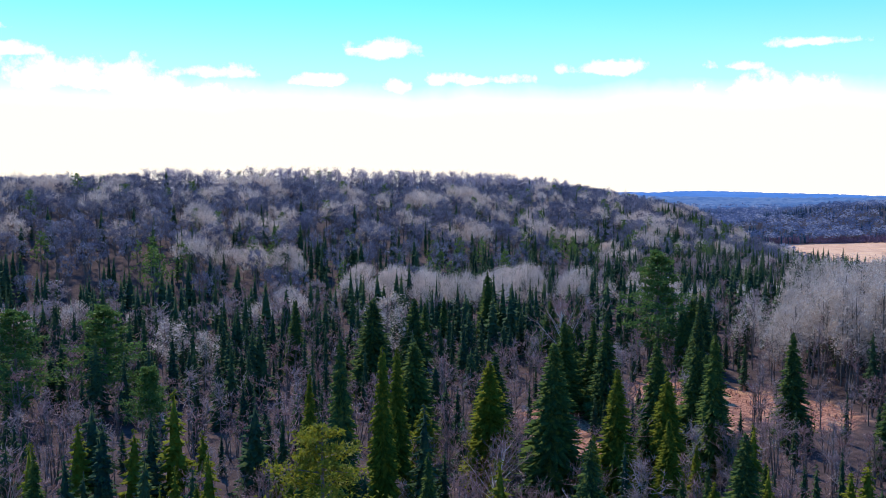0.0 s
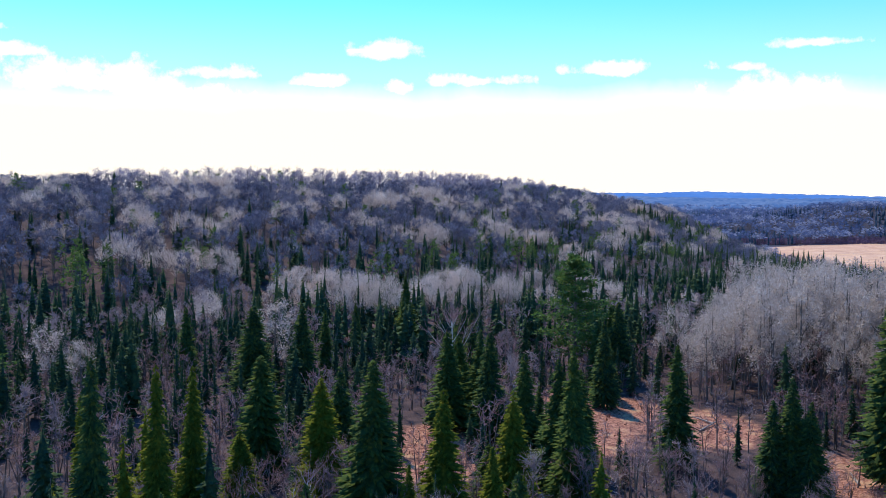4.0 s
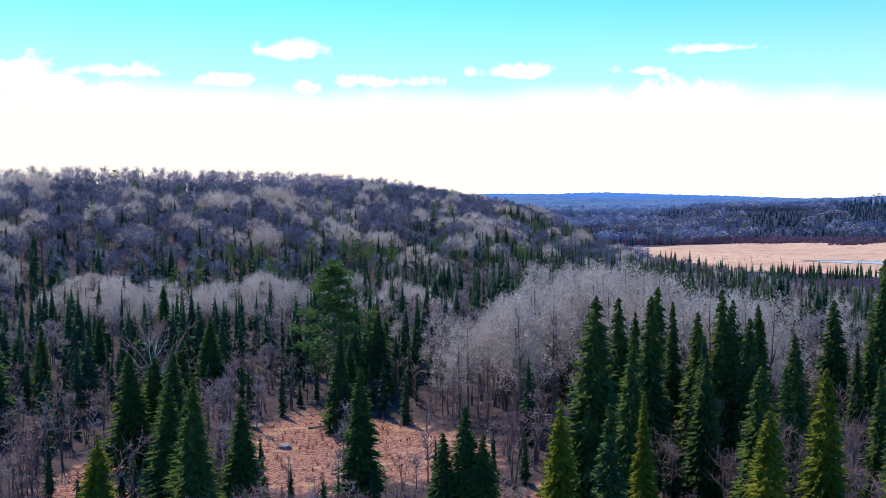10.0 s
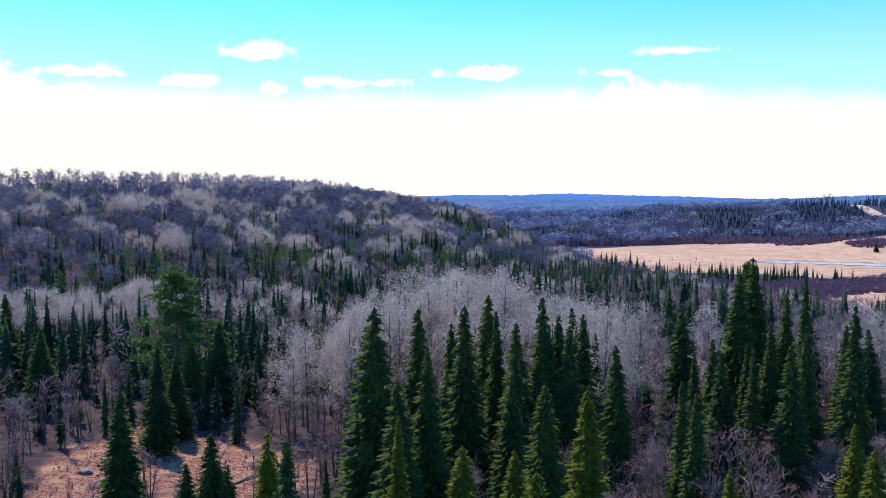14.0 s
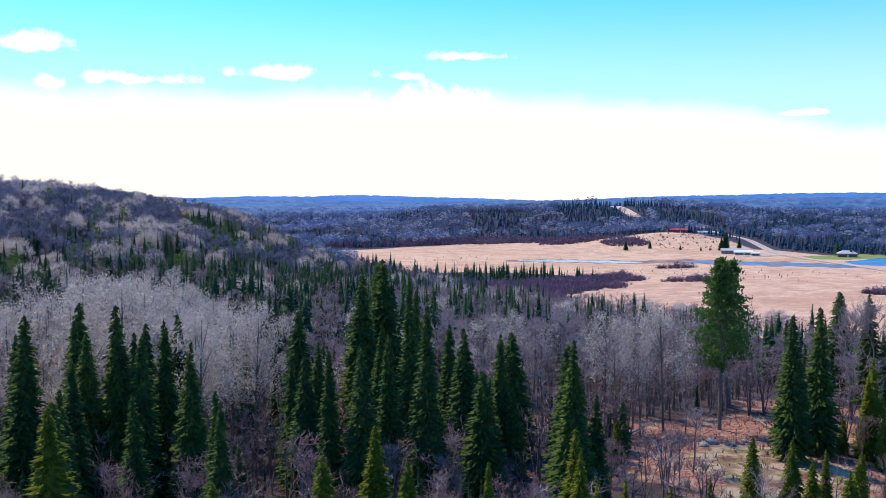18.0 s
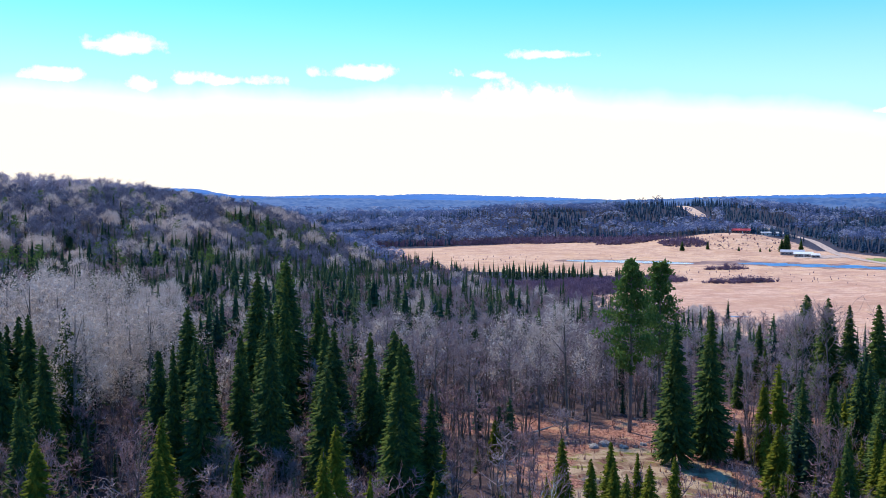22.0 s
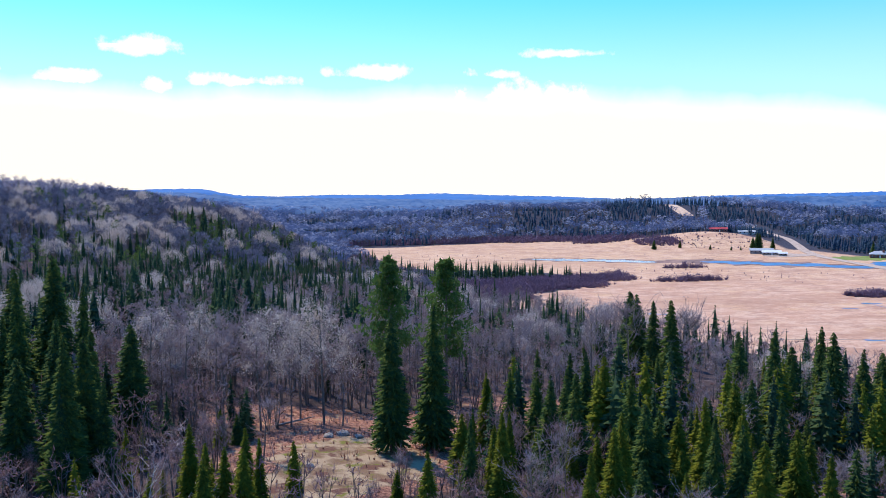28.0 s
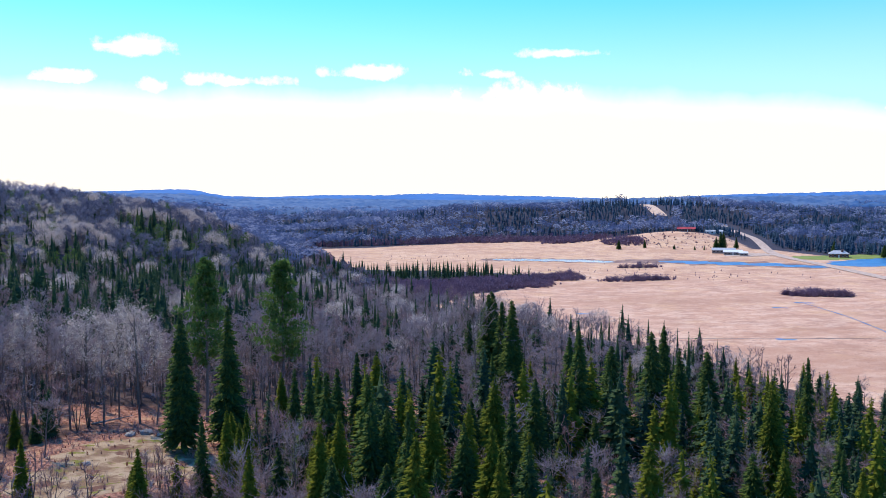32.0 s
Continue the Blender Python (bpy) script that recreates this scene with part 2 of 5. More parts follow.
def ground_colour(n):
    p = place(n)
    cover = n.add("ShaderNodeAttribute", attribute_name="cover")
    parts = n.add("ShaderNodeSeparateColor")
    n.link(cover.outputs["Color"], parts.inputs[0])
    bracken, grass, stone = parts.outputs
    big, mid, fine = n.noise(p, 0.05, 4.0), n.noise(p, 0.35, 4.0), n.noise(p, 2.2, 4.0, 0.7)
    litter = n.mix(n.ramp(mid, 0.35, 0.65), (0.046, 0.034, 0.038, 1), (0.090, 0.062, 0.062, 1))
    # far from the path the litter goes over to a flat grey-violet
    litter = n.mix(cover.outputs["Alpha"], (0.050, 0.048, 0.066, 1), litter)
    red = n.mix(n.ramp(fine, 0.42, 0.58), (0.150, 0.062, 0.046, 1), (0.400, 0.200, 0.140, 1))
    red = n.mix(n.ramp(mid, 0.52, 0.70), red, (0.430, 0.260, 0.155, 1))
    straw = n.mix(n.ramp(fine, 0.35, 0.66), (0.500, 0.290, 0.200, 1), (0.650, 0.415, 0.290, 1))
    stretched = n.add("ShaderNodeMapping")
    n.link(p, stretched.inputs[0])
    stretched.inputs["Scale"].default_value = (0.020, 0.14, 0.1)
    straw = n.mix(n.math("MULTIPLY", n.ramp(n.noise(stretched.outputs[0], 1.0, 5.0, 0.6), 0.40, 0.62), 0.42), straw, (0.420, 0.200, 0.120, 1))
    straw = n.mix(n.math("MULTIPLY", n.ramp(big, 0.52, 0.68), 0.6), straw, (0.610, 0.385, 0.215, 1))
    side = n.add("ShaderNodeSeparateXYZ")
    n.link(p, side.inputs[0])
    straw = n.mix(n.math("MULTIPLY", n.ramp(n.math("ADD", side.outputs[1], n.math("MULTIPLY", big, 120.0)), 480.0, 640.0), 0.32), straw, (0.600, 0.400, 0.210, 1))
    streaks = n.add("ShaderNodeMapping")
    n.link(p, streaks.inputs[0])
    streaks.inputs["Scale"].default_value = (0.075, 0.055, 0.05)
    straw = n.mix(n.math("MULTIPLY", n.ramp(n.noise(streaks.outputs[0], 1.0, 6.0, 0.70), 0.46, 0.62), 0.65), straw, (0.380, 0.210, 0.150, 1))
    lines = n.add("ShaderNodeMapping")
    n.link(p, lines.inputs[0])
    lines.inputs["Scale"].default_value = (0.16, 0.22, 0.1)
    straw = n.mix(n.math("MULTIPLY", n.ramp(n.noise(lines.outputs[0], 1.0, 6.0, 0.75), 0.46, 0.60), 0.5), straw, (0.700, 0.500, 0.370, 1))
    straw = n.mix(n.math("MULTIPLY", n.ramp(n.noise(lines.outputs[0], 2.3, 5.0, 0.75), 0.55, 0.64), 0.6), straw, (0.300, 0.165, 0.120, 1))
    straw = n.mix(n.math("MULTIPLY", n.ramp(n.noise(p, 0.8, 4.0, 0.7), 0.60, 0.70), 0.6), straw, (0.250, 0.130, 0.095, 1))
    patch = n.add("ShaderNodeMapping")
    n.link(p, patch.inputs[0])
    patch.inputs["Scale"].default_value = (0.010, 0.020, 0.02)
    straw = n.mix(n.math("MULTIPLY", n.ramp(n.noise(patch.outputs[0], 1.0, 6.0, 0.65), 0.48, 0.62), 0.5), straw, (0.400, 0.215, 0.140, 1))
    rock = n.mix(n.ramp(mid, 0.40, 0.60), (0.210, 0.130, 0.080, 1), (0.390, 0.285, 0.185, 1))
    rock = n.mix(n.ramp(n.noise(p, 0.5, 3.0), 0.55, 0.66), rock, (0.170, 0.165, 0.035, 1))
    rock = n.mix(n.ramp(n.noise(p, 0.28, 3.0), 0.56, 0.64), rock, (0.150, 0.075, 0.055, 1))
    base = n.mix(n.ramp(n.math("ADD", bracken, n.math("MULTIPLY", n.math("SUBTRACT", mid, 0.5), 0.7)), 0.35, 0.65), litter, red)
    base = n.mix(n.ramp(n.math("ADD", stone, n.math("MULTIPLY", n.math("SUBTRACT", mid, 0.5), 0.9)), 0.40, 0.60), base, rock)
    base = n.mix(n.ramp(n.math("ADD", grass, n.math("MULTIPLY", n.math("SUBTRACT", mid, 0.5), 0.5)), 0.40, 0.60), base, straw)
    return base, (n.math("ADD", fine, mid), 0.25)


GROUND = material("ground_cover", ground_colour, 0.95, 0.0, 0.1)


def noisy(a, b, scale, bump=0.0):
    def build(n):
        p = place(n)
        f = n.noise(p, scale, 5.0, 0.65)
        return n.mix(n.ramp(f, 0.35, 0.65), a, b), ((f, bump) if bump else None)

    return build


# the blue of the reflected sky is put into the water's base colour
WATER = material("water", noisy((0.020, 0.100, 0.240, 1), (0.050, 0.170, 0.340, 1), 0.08, 0.05), 0.35, 0.0, 0.15)
ICE = material("pale_water", noisy((0.300, 0.420, 0.450, 1), (0.450, 0.540, 0.560, 1), 0.06), 0.15, 0.0, 0.5)
MUD = material("wet_mud", noisy((0.150, 0.085, 0.070, 1), (0.330, 0.200, 0.150, 1), 0.12), 0.8)
ROAD = material("gravel_road", noisy((0.350, 0.255, 0.200, 1), (0.520, 0.400, 0.320, 1), 0.4, 0.05), 0.95)
LAWN = material("lawn", noisy((0.130, 0.190, 0.035, 1), (0.230, 0.250, 0.060, 1), 0.2), 0.9)
SAND = material("bare_sand", noisy((0.480, 0.330, 0.230, 1), (0.620, 0.450, 0.330, 1), 0.2), 0.95)
WHITE_ROOF = material("white_metal_roof", noisy((0.620, 0.630, 0.640, 1), (0.780, 0.790, 0.790, 1), 0.5), 0.4)
GREY_ROOF = material("grey_roof", noisy((0.330, 0.350, 0.380, 1), (0.430, 0.450, 0.470, 1), 0.5), 0.6)
RED_ROOF = material("red_roof", noisy((0.420, 0.045, 0.050, 1), (0.560, 0.080, 0.075, 1), 0.4), 0.5)
WALLS = material("weathered_board_wall", noisy((0.170, 0.150, 0.135, 1), (0.260, 0.235, 0.215, 1), 0.8), 0.8)
BRICK_WALL = material("dark_red_wall", noisy((0.160, 0.060, 0.050, 1), (0.220, 0.090, 0.070, 1), 0.8), 0.8)
PALE_WALL = material("pale_wall", noisy((0.550, 0.540, 0.520, 1), (0.680, 0.670, 0.650, 1), 0.6), 0.7)
PANE = material("window_glass", noisy((0.020, 0.026, 0.032, 1), (0.035, 0.042, 0.050, 1), 0.5), 0.08, 0.0, 0.6)
DEADWOOD = material("grey_dead_wood", noisy((0.180, 0.160, 0.145, 1), (0.330, 0.300, 0.275, 1), 3.0), 0.9)
# the haze of distance is painted as blue into both hill colours
HAZE_HILL = material("haze_blue_wooded_hills", noisy((0.026, 0.085, 0.210, 1), (0.090, 0.150, 0.260, 1), 0.010), 0.95)
HAZE_SKYLINE = material("haze_blue_skyline", noisy((0.026, 0.120, 0.330, 1), (0.045, 0.150, 0.370, 1), 0.004), 0.95)


# ---- the lie of the land ----
def smooth(v):
    v = np.clip(v, 0.0, 1.0)
    return v * v * (3 - 2 * v)


FIELD_Y = [-200, 60, 120, 165, 210, 290, 385, 430, 470, 520, 600, 700, 800, 920]
FIELD_X = [380, 345, 330, 318, 314, 290, 262, 250, 235, 225, 235, 250, 258, 270]


def field_edge(y):
    """The wood's edge along the meadow: its x at y."""
    return np.interp(y, FIELD_Y, FIELD_X)


def swell(x, y, cx, cy, rx, ry, high):
    return high * np.exp(-(((x - cx) / rx) ** 2) - ((y - cy) / ry) ** 2)


def hill_rise(x, y):
    """How far the hill has risen at x, y: it climbs to the north-west and levels off on its back."""
    u = 0.16 * (y - 272) - 0.165 * x
    toe = np.logaddexp(0.0, u / 2.5) * 2.5
    top = -3.0 * np.logaddexp(-toe / 3.0, -(31.8 - 0.05 * np.clip(x - 20, 0, 150) - 0.05 * np.clip(-60 - x, 0, 120)) / 3.0)
    return np.maximum(top, 0.0) * smooth((235 - x) / 80.0) * (1 - 0.8 * smooth((y - 650) / 220.0)) * smooth((y - 205) / 50.0)


def land(x, y):
    """The ground's height."""
    x, y = np.asarray(x, float), np.asarray(y, float)
    valley = smooth((x - (field_edge(y) - 190)) / 190.0)
    z = -15.0 * valley
    z = z + hill_rise(x, y)
    # the rise with the red-roofed house, the hill with the sand cut, the wooded knoll across the meadow
    z = z + swell(x, y, 612, 815, 70, 70, 11.0) + swell(x, y, 745, 1180, 260, 160, 30.0) + swell(x, y, 470, 1080, 150, 90, 22.0)
    z = z + swell(x, y, 900, 900, 260, 200, 10.0)
    away = np.hypot(x, y)
    waves = np.sin(x / 410 + 1.3) * np.cos(y / 530 + 0.4) + 0.6 * np.sin(x / 190 + y / 260)
    z = z + smooth((away - 1150) / 900.0) * (25 + 8 * waves)
    z = z + smooth((away - 2600) / 1900.0) * (19 + 9 * np.sin(x / 520 + 0.6) + 7 * np.sin(x / 230 + 2.0) + 3 * np.sin(x / 90))
    flat = smooth((x - field_edge(y) + 30) / 40.0) * (y < 930) * (x < 800)
    bumps = 0.5 * np.sin(x / 9.0 + np.sin(y / 13.0)) * np.sin(y / 11.0 + 0.7) + 0.25 * np.sin(x / 3.7) * np.sin(y / 4.3)
    return z + bumps * (1 - flat) * (away < 1300)


# openings in the near wood: centre, radii, and what covers them (0 bracken, 2 stone)
OPENINGS = [(37, 140, 7, 21, 0), (52, 136, 9, 12, 0), (16, 129, 7, 8, 0), (45, 148, 9, 8, 0), (16, 117, 6, 5, 0),
            (157, 117, 15, 17, 0), (158, 115, 10, 11, 2), (151, 106, 11, 10, 0), (152, 106, 8, 7, 2), (176, 136, 16, 10, 0), (150, 142, 14, 7, 0), (212, 97, 10, 9, 0), (66, 112, 8, 11, 0), (196, 152, 14, 8, 0)]


def openness(x, y, k=None):
    best = np.zeros_like(np.asarray(x, float))
    for cx, cy, rx, ry, kind in OPENINGS:
        if k is None or kind == k:
            best = np.maximum(best, 1.35 - np.hypot((x - cx) / rx, (y - cy) / ry) * 0.85)
    return np.clip(best, 0, 1)


WOOD_Y = [-200, 120, 210, 290, 385, 420, 450, 490, 530, 556, 585, 640, 720, 920]
WOOD_X = [366, 318, 304, 292, 266, 285, 322, 352, 352, 335, 285, 250, 250, 265]


def meadow(x, y):
    """1 on the open meadow, 0 off it."""
    wobble = 6 * np.sin(y / 17.0) + 4 * np.sin(y / 7.0 + 1)
    inside = smooth((x - np.interp(y, WOOD_Y, WOOD_X) - wobble * 0.6 + 6) / 12.0)
    far_edge = 905 + 25 * np.sin(x / 60.0) - 170 * smooth((x - 520) / 120.0)
    knoll = smooth((1.25 - np.hypot((x - 592) / 52.0, (y - 768) / 62.0)) / 0.4)
    return np.maximum(inside * smooth((far_edge - y) / 30.0) * smooth((660 - x) / 40.0), knoll)


def mesh_object(name, verts, faces, mats, parent=None, label="", index=None, soft=False):
    me = bpy.data.meshes.new(name)
    verts = np.asarray(verts, np.float32)
    if isinstance(faces, np.ndarray) and faces.ndim == 2:
        me.vertices.add(len(verts))
        me.vertices.foreach_set("co", verts.ravel())
        k = faces.shape[1]
        me.loops.add(faces.size)
        me.loops.foreach_set("vertex_index", faces.astype(np.int32).ravel())
        me.polygons.add(len(faces))
        me.polygons.foreach_set("loop_start", np.arange(0, faces.size, k, dtype=np.int32))
        if index is not None:
            me.polygons.foreach_set("material_index", index.astype(np.int32))
        me.update(calc_edges=True)
    else:
        me.from_pydata([tuple(map(float, v)) for v in verts], [], faces)
        if index is not None:
            me.polygons.foreach_set("material_index", np.asarray(index, np.int32))
    if soft:
        me.polygons.foreach_set("use_smooth", np.ones(len(me.polygons), bool))
    for mat in mats:
        me.materials.append(mat)
    ob = new(name, me)
    if parent is not None:
        ob.parent = parent
    if label:
        ob["label"] = label
    return ob


def spaced(inner, outer, step, grow):
    """Grid lines, even up to inner and ever wider out to outer."""
    v = list(np.arange(0, inner, step))
    while v[-1] < outer:
        v.append(v[-1] + step)
        step *= grow
    return np.array(v)


gx = 130 + np.concatenate([-spaced(230, 4900, 3.2, 1.06)[:0:-1], spaced(230, 4900, 3.2, 1.06)])
gy = np.concatenate([-spaced(20, 600, 6, 1.3)[:0:-1], spaced(240, 5000, 3.2, 1.04)])
GX, GY = np.meshgrid(gx, gy)
GZ = land(GX, GY)
rows, cols = GX.shape
i = np.arange(rows * cols).reshape(rows, cols)
quads = np.stack([i[:-1, :-1], i[:-1, 1:], i[1:, 1:], i[1:, :-1]], -1).reshape(-1, 4)
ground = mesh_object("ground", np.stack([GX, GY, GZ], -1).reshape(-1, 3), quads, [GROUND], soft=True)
tagged(ground, "wooded ground with leaf litter, bracken and straw-coloured meadow", "ground", kind="structure")
near_wood = (0.27 + 0.2 * smooth((GX - 215) / 30.0)) * smooth((215 - GY) / 60.0)
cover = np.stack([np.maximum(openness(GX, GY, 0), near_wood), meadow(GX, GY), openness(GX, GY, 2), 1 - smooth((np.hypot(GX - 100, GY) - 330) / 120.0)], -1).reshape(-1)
ground.data.color_attributes.new("cover", "FLOAT_COLOR", "POINT").data.foreach_set("color", cover.astype(np.float32))


# ---- trees: shapes ----
def tube(points, radii, sides=5):
    """A tapered tube along points: vertices and triangles."""
    verts, faces = [], []
    for k, (p, r) in enumerate(zip(points, radii)):
        for s in range(sides):
            a = 2 * math.pi * s / sides
            verts.append((p[0] + r * math.cos(a), p[1] + r * math.sin(a), p[2]))
        if k:
            for s in range(sides):
                a, b = (k - 1) * sides + s, (k - 1) * sides + (s + 1) % sides
                faces += [(a, b, b + sides), (a, b + sides, a + sides)]
    return np.array(verts), np.array(faces, int)


def merge(pieces):
    verts, faces, at = [], [], 0
    for v, f in pieces:
        verts.append(v)
        faces.append(np.asarray(f) + at)
        at += len(v)
    return np.concatenate(verts), np.concatenate(faces)


def blades(starts, ends, widths, rng):
    """Thin tapering triangles from starts to ends."""
    starts, ends = np.asarray(starts), np.asarray(ends)
    along = ends - starts
    side = np.cross(along, rng.normal(size=along.shape))
    side /= np.linalg.norm(side, axis=1, keepdims=True) + 1e-9
    side *= np.asarray(widths).reshape(-1, 1) / 2
    verts = np.stack([starts - side, starts + side, ends], 1).reshape(-1, 3)
    return verts, np.arange(len(verts)).reshape(-1, 3)


def spruce(seed, detail, slim=1.0, ragged=0.25):
    """A spruce one metre tall: trunk and crown, its boughs in a spiral. detail 0 (far) to 3 (near)."""
    rng = np.random.default_rng(seed)
    trunk = tube([(0, 0, -0.02), (0, 0, 0.3), (0, 0, 0.97)], [0.015, 0.011, 0.002], 5 if detail > 1 else 3)
    count = (13, 44, 170, 980)[detail]
    verts, faces = [], []
    low = rng.uniform(0.04, 0.12)
    bulge = rng.uniform(0.62, 0.95)
    # the dense inner foliage
    sides = (5, 6, 8, 9)[detail]
    levels = (2, 3, 5, 7)[detail]
    for lv in range(levels):
        t = lv / levels
        for q in range(sides):
            a = 6.283 * q / sides + lv * 0.4
            r = slim * 0.158 * (1 - t) ** bulge * (0.30 if lv == 0 else 0.50) * rng.uniform(0.75, 1.2)
            verts.append((math.cos(a) * r, math.sin(a) * r, low + (0.94 - low) * t + rng.uniform(-0.015, 0.015)))
    verts.append((0, 0, 0.95))
    for lv in range(levels):
        for q in range(sides):
            a, b = lv * sides + q, lv * sides + (q + 1) % sides
            if lv == levels - 1:
                faces.append((a, b, levels * sides))
            else:
                faces += [(a, b, b + sides), (a, b + sides, a + sides)]
    for k in range(count):
        u = (k + rng.uniform(-0.5, 0.5)) / count
        u = rng.random() if detail > 1 else u
        t = min(max(1 - (1 - u) ** 0.80, 0.0), 0.99)
        z = low + (1 - low) * t * 0.98
        r = slim * (0.158 * (1 - t) ** bulge + 0.006) * (0.70 + 0.30 * min(1, t * 5 + 0.2)) * rng.uniform(1 - ragged, 1 + ragged * 0.5)
        a = k * 2.39996 + rng.uniform(-0.9, 0.9)
        droop = r * rng.uniform(0.15, 0.80) * (1.1 - 0.7 * t)
        w = (0.62, 0.42, 0.16, 0.060)[detail] * r * rng.uniform(0.8, 1.25) + (0.010, 0.008, 0.005, 0.003)[detail]
        c, sn = math.cos(a), math.sin(a)

        def at(d, side, dz):
            return (c * d - sn * side, sn * d + c * side, z + dz)

        b = len(verts)
        tip = at(r, 0, -droop + 0.10 * r)
        if detail < 2:
            verts += [at(0.0, 0, 0.02), at(0.62 * r, w, -0.75 * droop - 0.3 * w), tip, at(0.62 * r, -w, -0.75 * droop - 0.3 * w)]
            faces += [(b, b + 1, b + 2), (b, b + 2, b + 3)]
            continue
        verts += [at(0.0, 0, 0.012), at(0.55 * r, w, -0.6 * droop - 0.4 * w), tip, at(0.55 * r, -w, -0.6 * droop - 0.4 * w)]
        faces += [(b, b + 1, b + 2), (b, b + 2, b + 3)]
        for q in range(2 if detail == 2 else 3):
            d = rng.uniform(0.35, 1.0) * r
            sd = rng.uniform(-1, 1) * w * 1.6
            ln = (rng.uniform(0.25, 0.55) * w + 0.005) * (1.3 if detail == 2 else 1.0)
            b = len(verts)
            fall = -droop * d / r
            verts += [at(d - ln * 0.6, sd * 0.6, fall + ln * 0.3), at(d + ln * 1.2, sd + ln * rng.uniform(-0.8, 0.8), fall - ln * rng.uniform(-0.3, 0.9)), at(d, sd * 0.9 + ln * 0.4, fall - ln * 0.9)]
            faces.append((b, b + 1, b + 2))
    return trunk, (np.array(verts), np.array(faces, int))


def pine(seed, detail, slim=1.0, low=0.2, fine=1.0):
    """A white pine one metre tall, with flat uneven plates of foliage on long limbs."""
    rng = np.random.default_rng(seed)
    sway = rng.normal(0, 0.012, 2)
    pieces = [tube([(0, 0, -0.02), (sway[0], sway[1], 0.4), (0, 0, 0.97)], [0.016, 0.011, 0.002], 6)]
    verts, faces = [], []
    limbs = (12, 20, 34, 62)[detail]
    for k in range(limbs):
        t = low + (1 - low) * ((k + rng.uniform(0, 1)) / limbs) ** 0.9
        h = (t - low) / (1 - low)
        a = k * 2.4 + rng.uniform(-0.7, 0.7)
        r = slim * (0.27 * (1 - h) ** 0.7 * min(1.0, 0.45 + 2.2 * h) + 0.025) * rng.uniform(0.45, 1.25)
        c, s = math.cos(a), math.sin(a)
        rise = r * rng.uniform(0.0, 0.30)
        pieces.append(blades([(0, 0, t * 0.97)], [(c * r, s * r, t * 0.97 + rise)], [0.008], rng))
        for q in range(int((5, 14, 34, 110)[detail] / fine)):
            tuft = (0.42, 0.70, 0.98)[q % 3]
            size = (0.20, 0.26, 0.22)[q % 3] * r + 0.016
            off = rng.normal(0, 0.5, 3) * (size, size, 0.42 * size)
            m = np.array((c * r * tuft, s * r * tuft, t * 0.97 + rise * tuft ** 1.5)) + off
            ln = rng.uniform(0.016, 0.034) * (2.8, 1.9, 1.35, 0.85)[detail] * fine
            u = rng.normal(0, 1, (2, 3)) + ((c * 0.5, s * 0.5, 0.5), (c * 0.5, s * 0.5, 0.2))
            u /= np.linalg.norm(u, axis=1, keepdims=True)
            b = len(verts)
            verts += [tuple(m), tuple(m + u[0] * ln), tuple(m + u[1] * ln * 0.8)]
            faces.append((b, b + 1, b + 2))
    return merge(pieces), (np.array(verts), np.array(faces, int))


def bare_tree(seed, detail, wide=0.2, low=0.35, upright=0.6, buds=0.0, stems=1):
    """A leafless tree one metre tall: trunk with limbs, and a crown of branches and twigs."""
    rng = np.random.default_rng(seed)
    wood, starts, ends, widths = [], [], [], []
    thin = (0.0180, 0.0105, 0.0060, 0.0036)[detail]
    for stem in range(stems):
        lean = rng.normal(0, 0.03 if stems == 1 else 0.09, 2)
        top = 0.93 if upright > 0.5 else 0.72
        base = rng.normal(0, 0.012, 2) if stems > 1 else (0, 0)
        spine = [(base[0] + lean[0] * t + rng.normal(0, 0.006), base[1] + lean[1] * t + rng.normal(0, 0.006), t * top - 0.02) for t in (0, 0.3, 0.6, 1.0)]
        wood.append(tube(spine, [0.013, 0.010, 0.007, 0.002], (3, 3, 4, 5)[detail]))
        spine = np.array(spine)
        for k in range((5, 9, 13, 20)[detail] // stems + 1):
            t = low + (1 - low) * rng.uniform(0, 1) ** 0.8
            root = np.array([np.interp(t * top, spine[:, 2], spine[:, j]) for j in range(3)])
            a = rng.uniform(0, 6.28)
            swell_out = math.sin(math.pi * min(1.0, (t - low) / (1 - low) * 0.8 + 0.22)) ** 0.6
            r = wide * swell_out * rng.uniform(0.65, 1.1)
            tip = root + (math.cos(a) * r, math.sin(a) * r, r * (0.6 + upright * rng.uniform(0.3, 1.2)))
            tip[2] = min(tip[2], 0.985)
            mid = (root + tip) / 2 + rng.normal(0, 0.012, 3) - (0, 0, 0.012)
            if detail == 3:
                wood.append(tube([root, mid, tip], [0.0055, 0.0040, 0.0015], 3))
            else:
                wood.append(blades([root], [tip], [(0.014, 0.013, 0.011)[detail]], rng))
            for q in range((2, 3, 5, 7)[detail]):
                u = rng.uniform(0.3, 1.0)
                p = root + (tip - root) * u
                e = p + (tip - root) * 0.28 + rng.normal(0, 0.052, 3) + (0, 0, 0.022)
                starts.append(p), ends.append(e), widths.append(thin * 1.5)
                for w in range((2, 3, 4, 5)[detail] + (1 if buds > 0.9 else 0)):
                    p2 = p + (e - p) * rng.uniform(0.25, 1.0)
                    e2 = p2 + (e - p) * 0.25 + rng.normal(0, 0.030, 3) + (0, 0, 0.014)
                    starts.append(p2), ends.append(e2), widths.append(thin)
                    if rng.random() < buds:
                        e3 = e2 + rng.normal(0, 0.006, 3)
                        starts.append(e2), ends.append(e3), widths.append(thin * 3.0)
    return merge(wood), blades(starts, ends, widths, rng)


